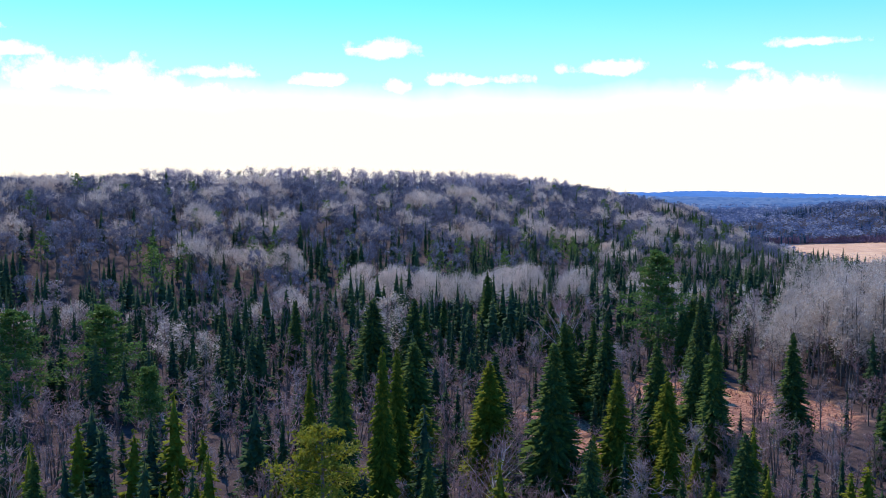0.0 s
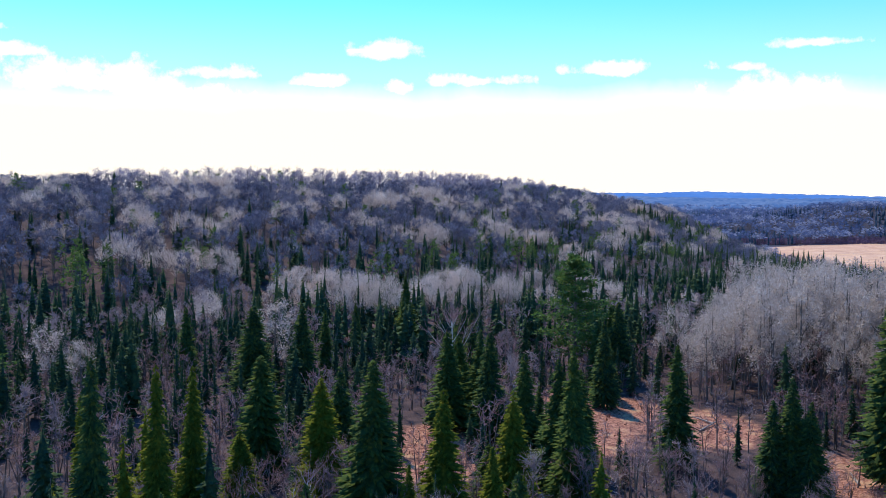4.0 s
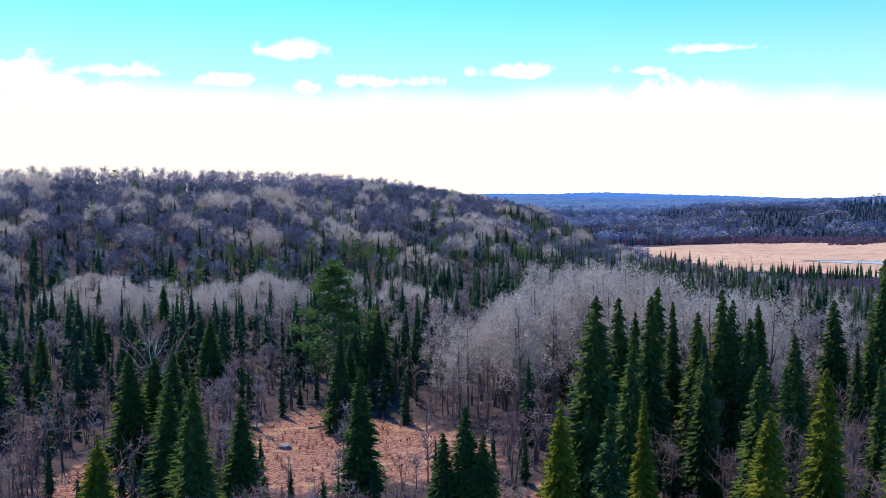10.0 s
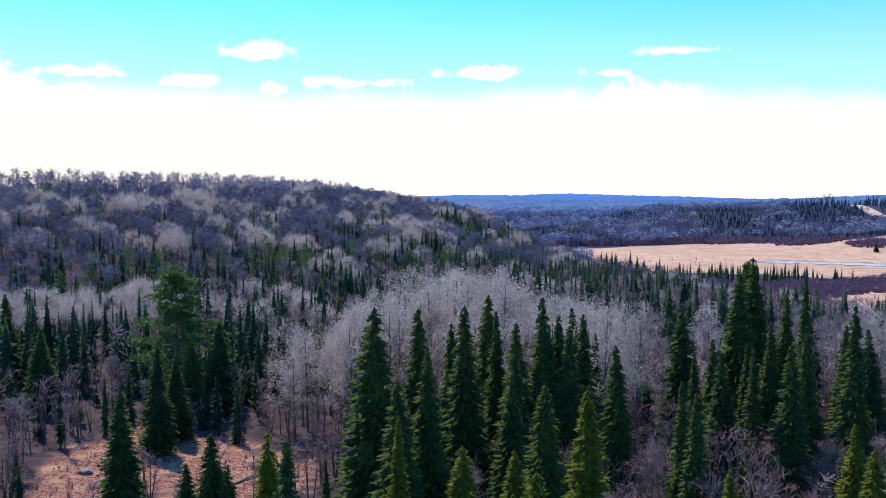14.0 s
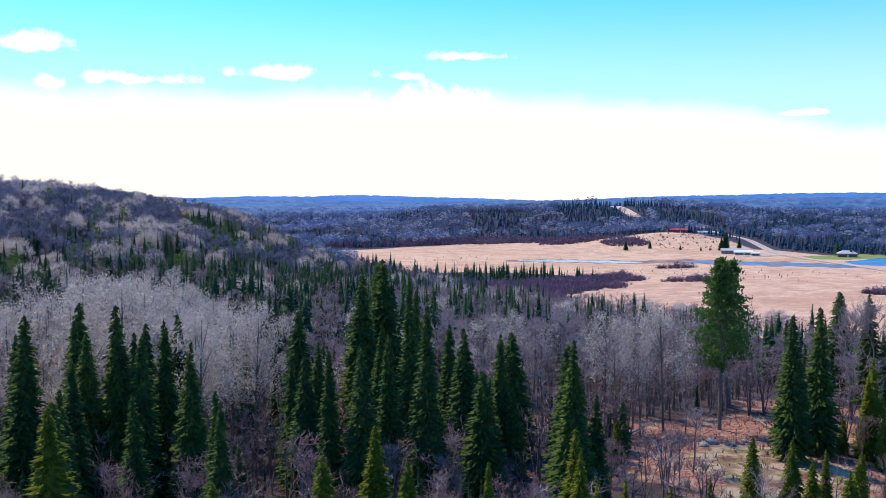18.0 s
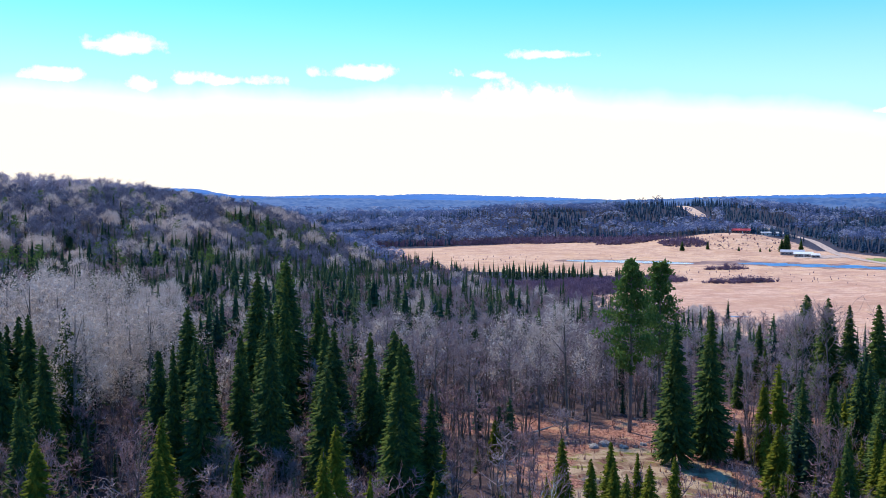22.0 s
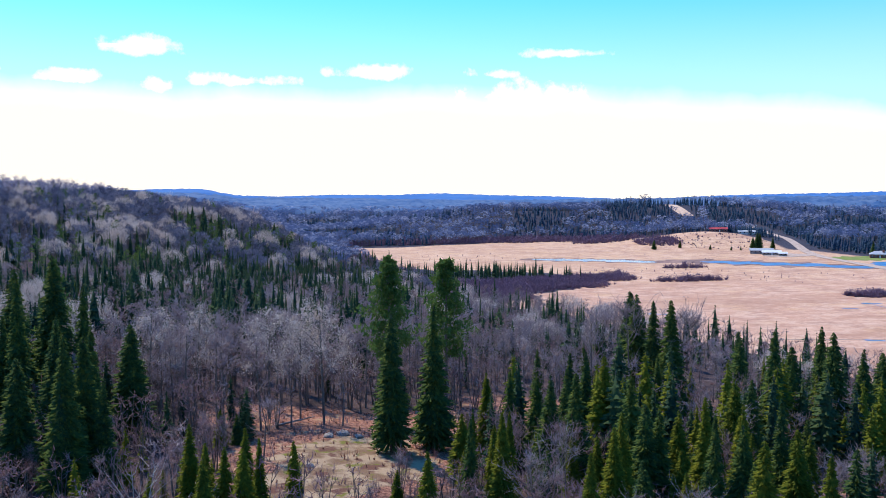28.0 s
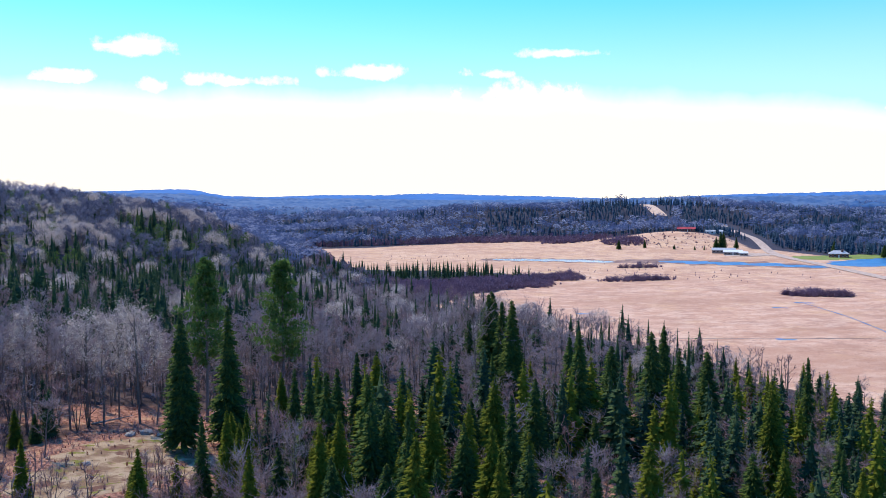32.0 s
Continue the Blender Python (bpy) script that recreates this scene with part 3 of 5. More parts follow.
def shards(mid, r, tall, count, size, rng):
    """The dense inside of a tuft of twigs: small leaves of random tilt, thickest in the middle."""
    way = rng.normal(0, 1, (count, 3))
    way /= np.linalg.norm(way, axis=1, keepdims=True)
    at = mid + way * (r, r, tall) * rng.uniform(0.05, 0.85, (count, 1)) ** 0.6
    a, b = rng.normal(0, 1, (2, count, 3))
    a /= np.linalg.norm(a, axis=1, keepdims=True)
    b /= np.linalg.norm(b, axis=1, keepdims=True)
    verts = np.stack([at, at + a * size, at + b * size], 1).reshape(-1, 3)
    return verts, np.arange(len(verts)).reshape(-1, 3)


def dome_tree(seed, detail, wide=0.26):
    """A leafless hardwood of the hill: trunk, limbs, and a crown of rounded twiggy lobes."""
    rng = np.random.default_rng(seed)
    wood = [tube([(0, 0, -0.02), (rng.normal(0, 0.02), rng.normal(0, 0.02), 0.6)], [0.014, 0.007], 3)]
    pieces, starts, ends, widths, flakes = [], [], [], [], []
    lobes = (7, 12, 17, 24)[detail]
    for lobe in range(lobes):
        up = -0.30 + 1.28 * (lobe + rng.uniform(0, 1)) / lobes
        a, d = lobe * 2.4 + rng.uniform(-0.4, 0.4), math.sqrt(max(0.03, 1 - min(1.0, abs(up)) ** 2)) * rng.uniform(0.75, 1.1)
        mid = np.array((math.cos(a) * d * wide * 0.72, math.sin(a) * d * wide * 0.72, 0.62 + 0.27 * min(up, 1.0) + rng.uniform(-0.03, 0.03)))
        r = wide * rng.uniform(0.27, 0.42)
        wood.append(blades([(0, 0, rng.uniform(0.25, 0.45))], [mid], [0.011], rng))
        pieces.append(shards(mid, r, r * 0.85, (12, 20, 40, 80)[detail], (0.050, 0.034, 0.022, 0.014)[detail], rng))
        for k in range((12, 28, 56, 110)[detail]):
            way = rng.normal(0, 1, 3)
            way[2] = way[2] * 0.8 + 0.35
            way /= np.linalg.norm(way)
            m = mid + way * r * rng.uniform(0.62, 1.12)
            if k % 2 == 0:
                # twigs fan out and up from below the tuft
                root = mid - (0, 0, r * 0.8)
                starts.append(root + (m - root) * 0.45), ends.append(root + (m - root) * rng.uniform(1.05, 1.25)), widths.append((0.020, 0.011, 0.007, 0.004)[detail])
                continue
            u = np.cross(way + rng.normal(0, 0.5, 3), rng.normal(0, 1, 3))
            u /= np.linalg.norm(u)
            w = np.cross(way, u)
            size = (0.026, 0.015, 0.010, 0.0065)[detail] * rng.uniform(0.6, 1.3)
            flakes += [m - u * size, m + u * size * 0.8 + w * size * 0.5, m + w * size * rng.uniform(0.9, 1.5)]
    v, f = merge([*pieces, blades(starts, ends, widths, rng), (np.array(flakes), np.arange(len(flakes)).reshape(-1, 3))])
    return merge(wood), (v, f)


def aspen_tree(seed, detail, wide=0.16):
    """A pale leafless aspen: slim trunk, upswept limbs, and lobes of budding twigs."""
    rng = np.random.default_rng(seed)
    lean = rng.normal(0, 0.025, 2)
    spine = [(0, 0, -0.02), (lean[0] * 0.4, lean[1] * 0.4, 0.4), (lean[0], lean[1], 0.93)]
    wood = [tube(spine, [0.010, 0.008, 0.002], (3, 3, 4, 5)[detail])]
    starts, ends, widths, flakes = [], [], [], []
    fine = (0.018, 0.012, 0.0085, 0.0070)[detail]
    lobes, cores = (5, 8, 14, 18)[detail], []
    for lobe in range(lobes):
        t = 0.42 + 0.52 * (lobe + rng.uniform(0, 1)) / lobes
        a = lobe * 2.4 + rng.uniform(-0.5, 0.5)
        d = wide * (1.15 - 0.9 * max(0.0, t - 0.62) / 0.38) * rng.uniform(0.45, 1.0)
        mid = np.array((lean[0] * t + math.cos(a) * d, lean[1] * t + math.sin(a) * d, t))
        r = wide * rng.uniform(0.30, 0.50) * (1.2 - 0.45 * (t - 0.42))
        wood.append(blades([(lean[0] * t, lean[1] * t, t - 0.18)], [mid], [0.008], rng))
        cores.append(shards(mid, r * 0.8, r * 0.9, (6, 9, 20, 30)[detail], fine * 2.2, rng))
        for k in range((14, 34, 92, 140)[detail]):
            way = rng.normal(0, 1, 3) + (0, 0, 0.45)
            way /= np.linalg.norm(way)
            tip = mid + way * r * rng.uniform(0.45, 1.10) ** 0.8 * (1, 1, 1.25)
            if k % 6:
                u = rng.normal(0, 1, (2, 3))
                u /= np.linalg.norm(u, axis=1, keepdims=True)
                size = fine * rng.uniform(0.7, 1.6)
                flakes += [tip, tip + u[0] * size, tip + u[1] * size]
            else:
                starts.append(mid + way * r * 0.1 - (0, 0, 0.02)), ends.append(mid + (tip - mid) * 1.05), widths.append(fine * 0.5)
    return merge(wood), merge([*cores, blades(starts, ends, widths, rng), (np.array(flakes), np.arange(len(flakes)).reshape(-1, 3))])


def shrub(seed, detail):
    """A leafless bush one metre tall, a mound of fine twigs."""
    rng = np.random.default_rng(seed)
    starts, ends, widths, flakes = [], [], [], []
    for k in range((16, 48, 90, 110)[detail]):
        way = rng.normal(0, 1, 3)
        way[2] = abs(way[2]) + 0.25
        way /= np.linalg.norm(way)
        tip = way * (0.62, 0.62, 1.0) * rng.uniform(0.65, 1.05)
        if k % 2:
            u = rng.normal(0, 1, (2, 3))
            u /= np.linalg.norm(u, axis=1, keepdims=True)
            size = (0.30, 0.15, 0.07, 0.05)[detail]
            flakes += [tip, tip + u[0] * size, tip + u[1] * size]
        else:
            starts.append(way * 0.05), ends.append(tip), widths.append((0.14, 0.07, 0.035, 0.025)[detail])
    wood = tube([(0, 0, -0.05), (0, 0, 0.3)], [0.05, 0.02], 3)
    core = shards(np.array((0, 0, 0.32)), 0.42, 0.40, (8, 16, 24, 30)[detail], (0.34, 0.22, 0.12, 0.09)[detail], rng)
    return wood, merge([core, blades(starts, ends, widths, rng), (np.array(flakes), np.arange(len(flakes)).reshape(-1, 3))])


KINDS = {
    "pole_tree": lambda seed, d: bare_tree(seed, d, 0.095, 0.25, 0.95, 0.2, 1),
    "willow": shrub,
    "spruce": lambda seed, d: spruce(seed, d, 0.80 + 0.35 * ((seed * 7) % 5) / 4, 0.34 + 0.06 * (seed % 4)),
    "slim_spruce": lambda seed, d: spruce(seed, d, 0.50 + 0.20 * ((seed * 7) % 5) / 4, 0.35),
    "pine": lambda seed, d: pine(seed, d, (1.0, 0.80, 0.85)[seed % 3], (0.15, 0.36, 0.30)[seed % 3]),
    "fir": lambda seed, d: spruce(seed, d, 0.85 + 0.3 * ((seed * 7) % 5) / 4, 0.38),
    "dome": lambda seed, d: dome_tree(seed, d, 0.23 + 0.02 * (seed % 4)),
    "pale_dome": lambda seed, d: dome_tree(seed, d, 0.37 + 0.02 * (seed % 4)),
    "yellow_conifer": lambda seed, d: pine(seed, d, 1.05, 0.06, 0.5),
    "aspen": lambda seed, d: aspen_tree(seed, d, 0.17 + 0.015 * (seed % 4)),
    "ridge_tree": lambda seed, d: bare_tree(seed, d, 0.17, 0.42, 0.75, 0.3),
    "maple": lambda seed, d: bare_tree(seed, d, 0.22, 0.38, 0.6, 0.15),
    "birch": lambda seed, d: bare_tree(seed, d, 0.30, 0.22, 0.7, 0.05, 2),
    "brush_tree": lambda seed, d: bare_tree(seed, d, 0.17, 0.15, 0.95, 0.1, 3),
}
SEEDS = {"spruce": 8, "slim_spruce": 5, "pine": 3, "yellow_conifer": 2, "aspen": 6, "maple": 6, "brush_tree": 6, "fir": 5, "dome": 8, "pale_dome": 8, "pole_tree": 6, "willow": 5, "birch": 3, "ridge_tree": 6}
FIRST = {"spruce": 11, "slim_spruce": 31, "pine": 51, "yellow_conifer": 61, "aspen": 71, "maple": 81, "brush_tree": 91, "fir": 101, "dome": 111, "pale_dome": 121, "pole_tree": 131, "willow": 141, "birch": 151, "ridge_tree": 161}
SKINS = {"spruce": (BARK, NEEDLE), "slim_spruce": (BARK, NEEDLE), "pine": (BARK, PINE), "yellow_conifer": (BARK, CEDAR),
         "aspen": (PALE_BARK, ASPEN), "maple": (BARK, MAPLE), "fir": (BARK, FIR), "birch": (BIRCH_BARK, RUSSET), "pole_tree": (BARK, MAPLE), "dome": (BARK, MAPLE), "pale_dome": (BARK, DOME_TWIGS), "brush_tree": (BARK, RUSSET)}
TALK = {"birch": ("birch_tree", "leafless white-barked birch with thin russet twigs", "bare tree"),
        "spruce": ("spruce_tree", "dark green conical spruce with drooping boughs", "spruce tree"),
        "slim_spruce": ("spruce_tree", "slim dark green spruce with ragged boughs", "spruce tree"),
        "pine": ("pine_tree", "tall green white pine with layered open crown", "pine tree"),
        "yellow_conifer": ("conifer_tree", "broad sunlit yellow-green conifer with spreading boughs", "conifer tree"),
        "pole_tree": ("bare_tree", "slender leafless grey-violet pole tree", "bare tree"),
        "fir": ("fir_tree", "young sunlit yellow-green fir with loose boughs", "fir tree"),
        "aspen": ("aspen_tree", "leafless pale grey aspen with budding twigs", "bare tree"),
        "maple": ("bare_tree", "leafless grey hardwood with rounded twiggy crown", "bare tree"),
        "pale_dome": ("hardwood_tree", "leafless hardwood with a pale rounded twiggy crown", "bare tree"),
        "brush_tree": ("bare_tree", "leafless russet many-stemmed tree with thin twigs", "bare tree")}
SHAPES = {}


def shape(kind, which, detail):
    key = (kind, which, detail)
    if key not in SHAPES:
        SHAPES[key] = KINDS[kind](FIRST[kind] + which, detail)
    return SHAPES[key]


FIRST_THING = {}


def tree_thing(kind, which, x, y, high, spin, wide=1.0):
    """One tree of its own: an Empty at its foot with trunk and crown."""
    where = pose(x, y, float(land(x, y)) - 0.1, 0, 0, spin) @ Matrix.Diagonal((high * wide, high * wide, high, 1))
    key = (kind, which)
    if key in FIRST_THING:
        first = FIRST_THING[key]
        return copy_thing(first, where @ Matrix.Diagonal((1 / first.scale[0], 1 / first.scale[1], 1 / first.scale[2], 1)))
    name, label, category = TALK[kind]
    root = new(name)
    tagged(root, label, category, group="trees of the near wood")
    trunk, crown = shape(kind, which, 3)
    mesh_object("trunk", *trunk, [SKINS[kind][0]], root)
    mesh_object("crown", *crown, [SKINS[kind][1]], root)
    FIRST_THING[key] = copy_thing(root, where)
    for ob in (*root.children, root):
        bpy.data.objects.remove(ob)
    return FIRST_THING[key]


def wood_stuff(name, label, trees, detail, mats):
    """Many trees too far or too many to count, as one mesh. trees: kind, which, x, y, height, spin, width."""
    verts, faces, index, at = [], [], [], 0
    for kind, which, x, y, high, spin, wide in trees:
        c, s = math.cos(spin), math.sin(spin)
        z = float(land(x, y)) - 0.1
        for m, (v, f) in enumerate(shape(kind, which, detail)):
            w = np.empty_like(v)
            w[:, 0] = (v[:, 0] * c - v[:, 1] * s) * high * wide + x
            w[:, 1] = (v[:, 0] * s + v[:, 1] * c) * high * wide + y
            w[:, 2] = v[:, 2] * high + z
            verts.append(w)
            faces.append(f + at)
            index.append(np.full(len(f), m))
            at += len(v)
    if not verts:
        return
    ob = mesh_object(name, np.concatenate(verts), np.concatenate(faces), mats, index=np.concatenate(index))
    tagged(ob, label, "woods", kind="stuff")


# ---- trees that stand out: x, y, height of the top ----
STAND_WEST = [(-11, 144, 16.3), (19, 138, 12.8), (26, 111, 15), (44, 115, 15.3), (21.6, 65, 15.5), (6, 106, 14.4), (-3.6, 112, 14.5),
              (22, 134, 14.3), (30, 101, 17.2), (17, 89, 15.6), (5, 98.6, 14.6), (23.6, 96, 13.9), (29, 105, 15.4),
              (23, 129, 14.7), (43.5, 165, 11.5), (-2, 94, 10.9), (-26, 162, 14), (53.2, 104, 13.6), (54.6, 102.5, 11.4), (51.2, 104, 11.2), (42.7, 155, 11.4)]
STAND_BACK = [(17.5, 132, 14.2), (10.8, 89.4, 18.1), (28, 114.8, 10.4), (9.5, 58.5, 16.8), (21.3, 96.3, 8.6), (-42.4, 205.7, 9.1),
              (-4.7, 149.6, 15.8), (-3.3, 165.9, 13), (0.2, 184.2, 12.1), (20.4, 173.3, 13), (32.5, 112.6, 12.8), (9.3, 192.6, 16.5), (21.1, 144.5, 15.3),
              (41.4, 148.7, 13.8), (47.1, 167.2, 14.2), (46.9, 172, 13.1), (106.9, 260.9, 10.9)]
STAND_MORE = [(75.7, 126.5, 19.1), (81.3, 135.4, 21.1), (81.0, 128.9, 20.0), (82.2, 124.0, 19.3), (87.3, 121.7, 18.8), (86.8, 128.5, 18.4),
              (117.3, 129.2, 23.2), (126.1, 105.5, 18.8), (127.5, 109.4, 17.6), (114.3, 114.3, 21.7)]
STAND_MID = [(66.5, 109.6, 22.9), (76.7, 124, 21.3), (68, 103, 17.7), (80, 116, 15.3), (85, 124, 21.9), (89.6, 124.7, 20),
             (91.7, 120, 17.3), (106, 138, 18.8), (80.4, 92, 18.8), (103, 120, 16.2), (58.5, 89.4, 17.3), (60, 81.6, 18.8), (67.6, 98, 16),
             (69.5, 78.7, 18.8), (92.5, 101.6, 16.2), (75, 91, 14.9), (70.6, 66, 21.1), (81, 119, 17.2), (90.7, 91.3, 12.8), (88, 128.7, 19.3),
             (92.6, 130, 17.1), (103, 127, 15), (107.4, 114, 17.8), (119, 145.8, 24.4), (130.7, 130, 15.9), (122.4, 124.8, 17.6), (96.6, 83.3, 16.2), (104, 97.4, 14.2)]
STAND_CORE = [(71.3, 118.3, 21.7), (80.1, 103, 16.9), (86.1, 110.5, 15.3), (108.8, 133.7, 14.2), (104.6, 116.2, 17.4),
              (111.5, 118.5, 18.3), (91.8, 136.8, 19.2), (106.8, 130.7, 16), (71.7, 114.5, 18.5), (92.4, 104.4, 16.6), (109.7, 87.7, 13.3), (112.4, 133.6, 14.9),
              (114.9, 132.6, 17.3), (123.2, 144.6, 20), (125.9, 104.1, 12.4), (117.2, 88.6, 14.8), (120, 113.5, 14.7), (115.8, 85.2, 14)]
STAND_EAST = [(114.8, 141, 22.8), (122, 128.5, 17.6), (126.6, 124, 16.8), (129.7, 107.4, 12.7), (143.5, 87.5, 9.8), (168, 88, 11.6),
              (177, 112.6, 10.9), (104, 89, 13.5), (177.4, 99.7, 11.9), (169, 120, 18.6), (163, 118, 18.0)]
STAND_YOUNG = [(14.1, 85, 10), (21.1, 85, 11.5), (23.7, 85, 9), (30.2, 85, 7.4),
               (138.7, 95, 10.6), (140.2, 92, 9.4), (141.9, 91, 9.2), (144, 96, 9.6), (145.2, 93, 9.3), (148.4, 92, 9.0), (186, 104.4, 13.5), (168.4, 102.9, 3.8), (159.8, 84.6, 9.2), (173.8, 120.8, 3.5), (181.3, 104.4, 12.2),
               (196.6, 156.1, 5.8), (175.8, 118.7, 9.4), (141.9, 123.8, 5.3), (165.6, 90.6, 10.5), (168.9, 105.8, 7.3), (138.4, 119.6, 3.2),
               (184.5, 83.2, 7.9), (190.3, 91, 4.8), (169.3, 69.7, 12.5), (176.3, 80.6, 11.4), (140, 84.8, 10.2)]
STAND_BANK = [(185, 112.6, 12.7), (188, 114.5, 12.4), (180, 111, 10.6), (213, 143, 6.2), (230, 146, 9.1), (218.3, 118.3, 13.4), (233.5, 125.4, 11.7),
              (237, 123, 9.3), (196, 97.6, 9.1), (144, 126, 4.1), (127.5, 122.6, 10.6), (218.5, 148.8, 14.6), (218, 161, 14.5), (219.4, 157, 13.6),
              (226, 125, 7.6), (216, 107.4, 3.3), (243, 126, 4.1)]
STAND_FLATS = [(221.9, 187.6, 6.1), (211.3, 170.1, 4), (246.2, 145.3, 9.5), (245, 128.5, 7.4), (227.4, 110.3, 2.4), (207.6, 98.5, 3.6), (207.3, 106.7, 9.2),
               (227.7, 127.5, 9.3), (227, 91.8, 7.3), (263, 127.1, 5.9), (231.2, 90.5, 10.7), (214.6, 82, 4.6), (220.1, 87.4, 3.5), (222.5, 173.1, 13.7),
               (224.2, 136.2, 9.7), (217.8, 73.8, 7.4), (219.2, 70.7, 8.6)]
STAND_LOOSE = [(-8.4, 75, 20.8), (-5.3, 80, 19.4), (-4.4, 87, 18.0), (-12.0, 82, 16.5)]
PINES = [(40.3, 172.6, 22.2, 0, 1.25), (166.2, 136.4, 23.9, 1, 0.74), (178.7, 151, 22.6, 2, 0.85), (-50, 135, 16.4, 0, 1.45), (-60, 128, 16.6, 0, 1.35), (-36, 112, 11.5, 2, 1.2), (119, 147.5, 23.5, 1, 0.45)]

# hardwoods with pale rounded crowns on the hill and at its foot: x, y, height of the top, width
CROWNS = [(-56, 275, 18, 1.2), (-72, 270, 16.8, 1.2), (-60, 291, 19.4, 1.0), (-45, 279, 15.2, 1.1), (-23, 267, 13.3, 1.2), (-12, 246, 13.8, 1.0),
          (-3, 213, 15.9, 0.8), (4, 209, 16, 0.8), (13, 226, 14.6, 0.9), (22, 241, 15.7, 0.9), (31, 220, 15.3, 0.8), (-43, 348, 29.6, 1.2), (-63, 340, 28.8, 1.1),
          (23, 385, 27, 1.1), (41, 363, 21.3, 1.2), (65, 437, 26.4, 1.2), (72, 446, 25.3, 0.9), (91, 419, 18, 1.3), (65, 370, 14, 1.0), (73, 321, 11, 0.8),
          (110, 477, 22, 1.2), (105, 470, 19.4, 0.9), (134, 445, 11.3, 1.0), (153, 485, 12.8, 1.1), (-107, 310, 18.2, 1.2), (98, 351, 9.3, 0.9), (101, 238, 14.3, 0.8),
          (-84, 300, 20, 1.0), (-30, 300, 17.5, 0.9), (-16, 385, 30, 1.0), (52, 405, 22, 0.9), (128, 500, 20.5, 1.0), (10, 352, 22, 0.8)]
# pale aspens and other leafless trees that stand out: x, y, height of the top, kind, width
PALE = [(156.6, 136, 17.8, "aspen", 1.1), (153.5, 139, 16.4, "aspen", 0.9), (149, 139, 16.8, "aspen", 1.2), (132, 143.4, 16.5, "aspen", 1.3), (138.6, 148, 16.1, "aspen", 1.1), (94.3, 137.6, 19.8, "aspen", 1.0),
        (93.2, 130, 20.5, "aspen", 1.0), (100.8, 140.3, 18.8, "aspen", 1.0), (90, 211, 17.9, "aspen", 1.2), (92, 193, 18.6, "aspen", 1.2), (84, 170, 19.9, "aspen", 1.1),
        (71.4, 161, 19.5, "aspen", 1.1), (66, 158, 17.5, "aspen", 1.2), (60, 156, 14.5, "aspen", 1.2), (-9.8, 153, 16.3, "aspen", 1.5), (-45, 153, 11.6, "aspen", 1.5), (-39, 150, 10.4, "aspen", 1.4),
        (18.6, 141, 15.6, "birch", 0.8), (205, 152, 11.5, "maple", 0.9), (209, 156, 12.2, "maple", 0.9), (214, 155, 13.0, "maple", 0.9), (221, 150, 12.6, "maple", 0.9), (120.2, 162, 16.2, "aspen", 1.0)]

rng = np.random.default_rng(5)
taken = []


def free(x, y, room):
    return all((x - a) ** 2 + (y - b) ** 2 > (room + r) ** 2 for a, b, r in taken)


for stand, broad, kind in ((STAND_LOOSE, 0.78, "fir"), (STAND_WEST, 1.45, "spruce"), (STAND_BACK, 1.4, "spruce"), (STAND_MORE, 0.85, "spruce"), (STAND_MID, 1.05, "spruce"), (STAND_CORE, 1.0, "spruce"), (STAND_EAST, 1.1, "spruce"),
                           (STAND_YOUNG, 1.1, "fir"), (STAND_BANK, 1.2, "spruce"), (STAND_FLATS, 1.15, "spruce")):
    for x, y, top in stand:
        high = top - float(land(x, y))
        taken.append((x, y, 1.4))
        sort = "fir" if (y < 100 and rng.random() < 0.75) or (kind == "fir" and rng.random() < 0.6) else "spruce"
        tree_thing(sort, int(rng.integers(SEEDS[sort])), x, y, high, rng.uniform(0, 360), broad * rng.uniform(0.88, 1.15) * (1.25 if high < 9 else 1.0))
for x, y, top, which, broad in PINES:
    taken.append((x, y, 3.5))
    tree_thing("pine", which, x, y, top - float(land(x, y)), rng.uniform(0, 360), broad)
for x, y, top, broad in CROWNS:
    taken.append((x, y, 2.0))
    tree_thing("pale_dome", int(rng.integers(8)), x, y, top - float(land(x, y)), rng.uniform(0, 360), broad)
for x, y, top, kind, broad in PALE:
    taken.append((x, y, 1.0))
    tree_thing(kind, int(rng.integers(SEEDS[kind])), x, y, top - float(land(x, y)), rng.uniform(0, 360), broad)
for x, y, top in ((-6.8, 51.2, 19.7), (45.3, 52.8, 21.0)):
    taken.append((x, y, 3.0))
    tree_thing("yellow_conifer", int(rng.integers(2)), x, y, top - float(land(x, y)), rng.uniform(0, 360), 1.15)
for x, y, high in ((-37, 74, 10), (-28, 66, 9), (4, 84, 9), (97, 84, 11), (112, 88, 10), (134, 90, 9), (214, 118, 11), (240, 133, 10), (226, 126, 9)):
    tree_thing("birch", int(rng.integers(3)), x, y, high, rng.uniform(0, 360))

for x, y, high in ((63.4, 111.0, 5.5), (68.0, 112.9, 6.0), (70.4, 109.8, 5.0), (75.2, 114.8, 6.5), (58.5, 108.2, 4.5), (66.8, 107.4, 5.0), (123.1, 124.0, 8.0), (146.8, 115.3, 7.0)):
    tree_thing("maple", int(rng.integers(6)), x, y, high, rng.uniform(0, 360), 1.5)


# ---- the rest of the wood ----
def in_aspens(x, y):
    return ((x - 80) / 26.0) ** 2 + ((y - 163) / 29.0) ** 2 < 1 or ((x - 91) / 13.0) ** 2 + ((y - 200) / 18.0) ** 2 < 1


def in_pale_row(x, y):
    return ((x + 4) / 70.0) ** 2 + ((y - 248) / 24.0) ** 2 < 1 and float(noise.noise((x / 13.0, y / 11.0, 1.0))) > 0.20


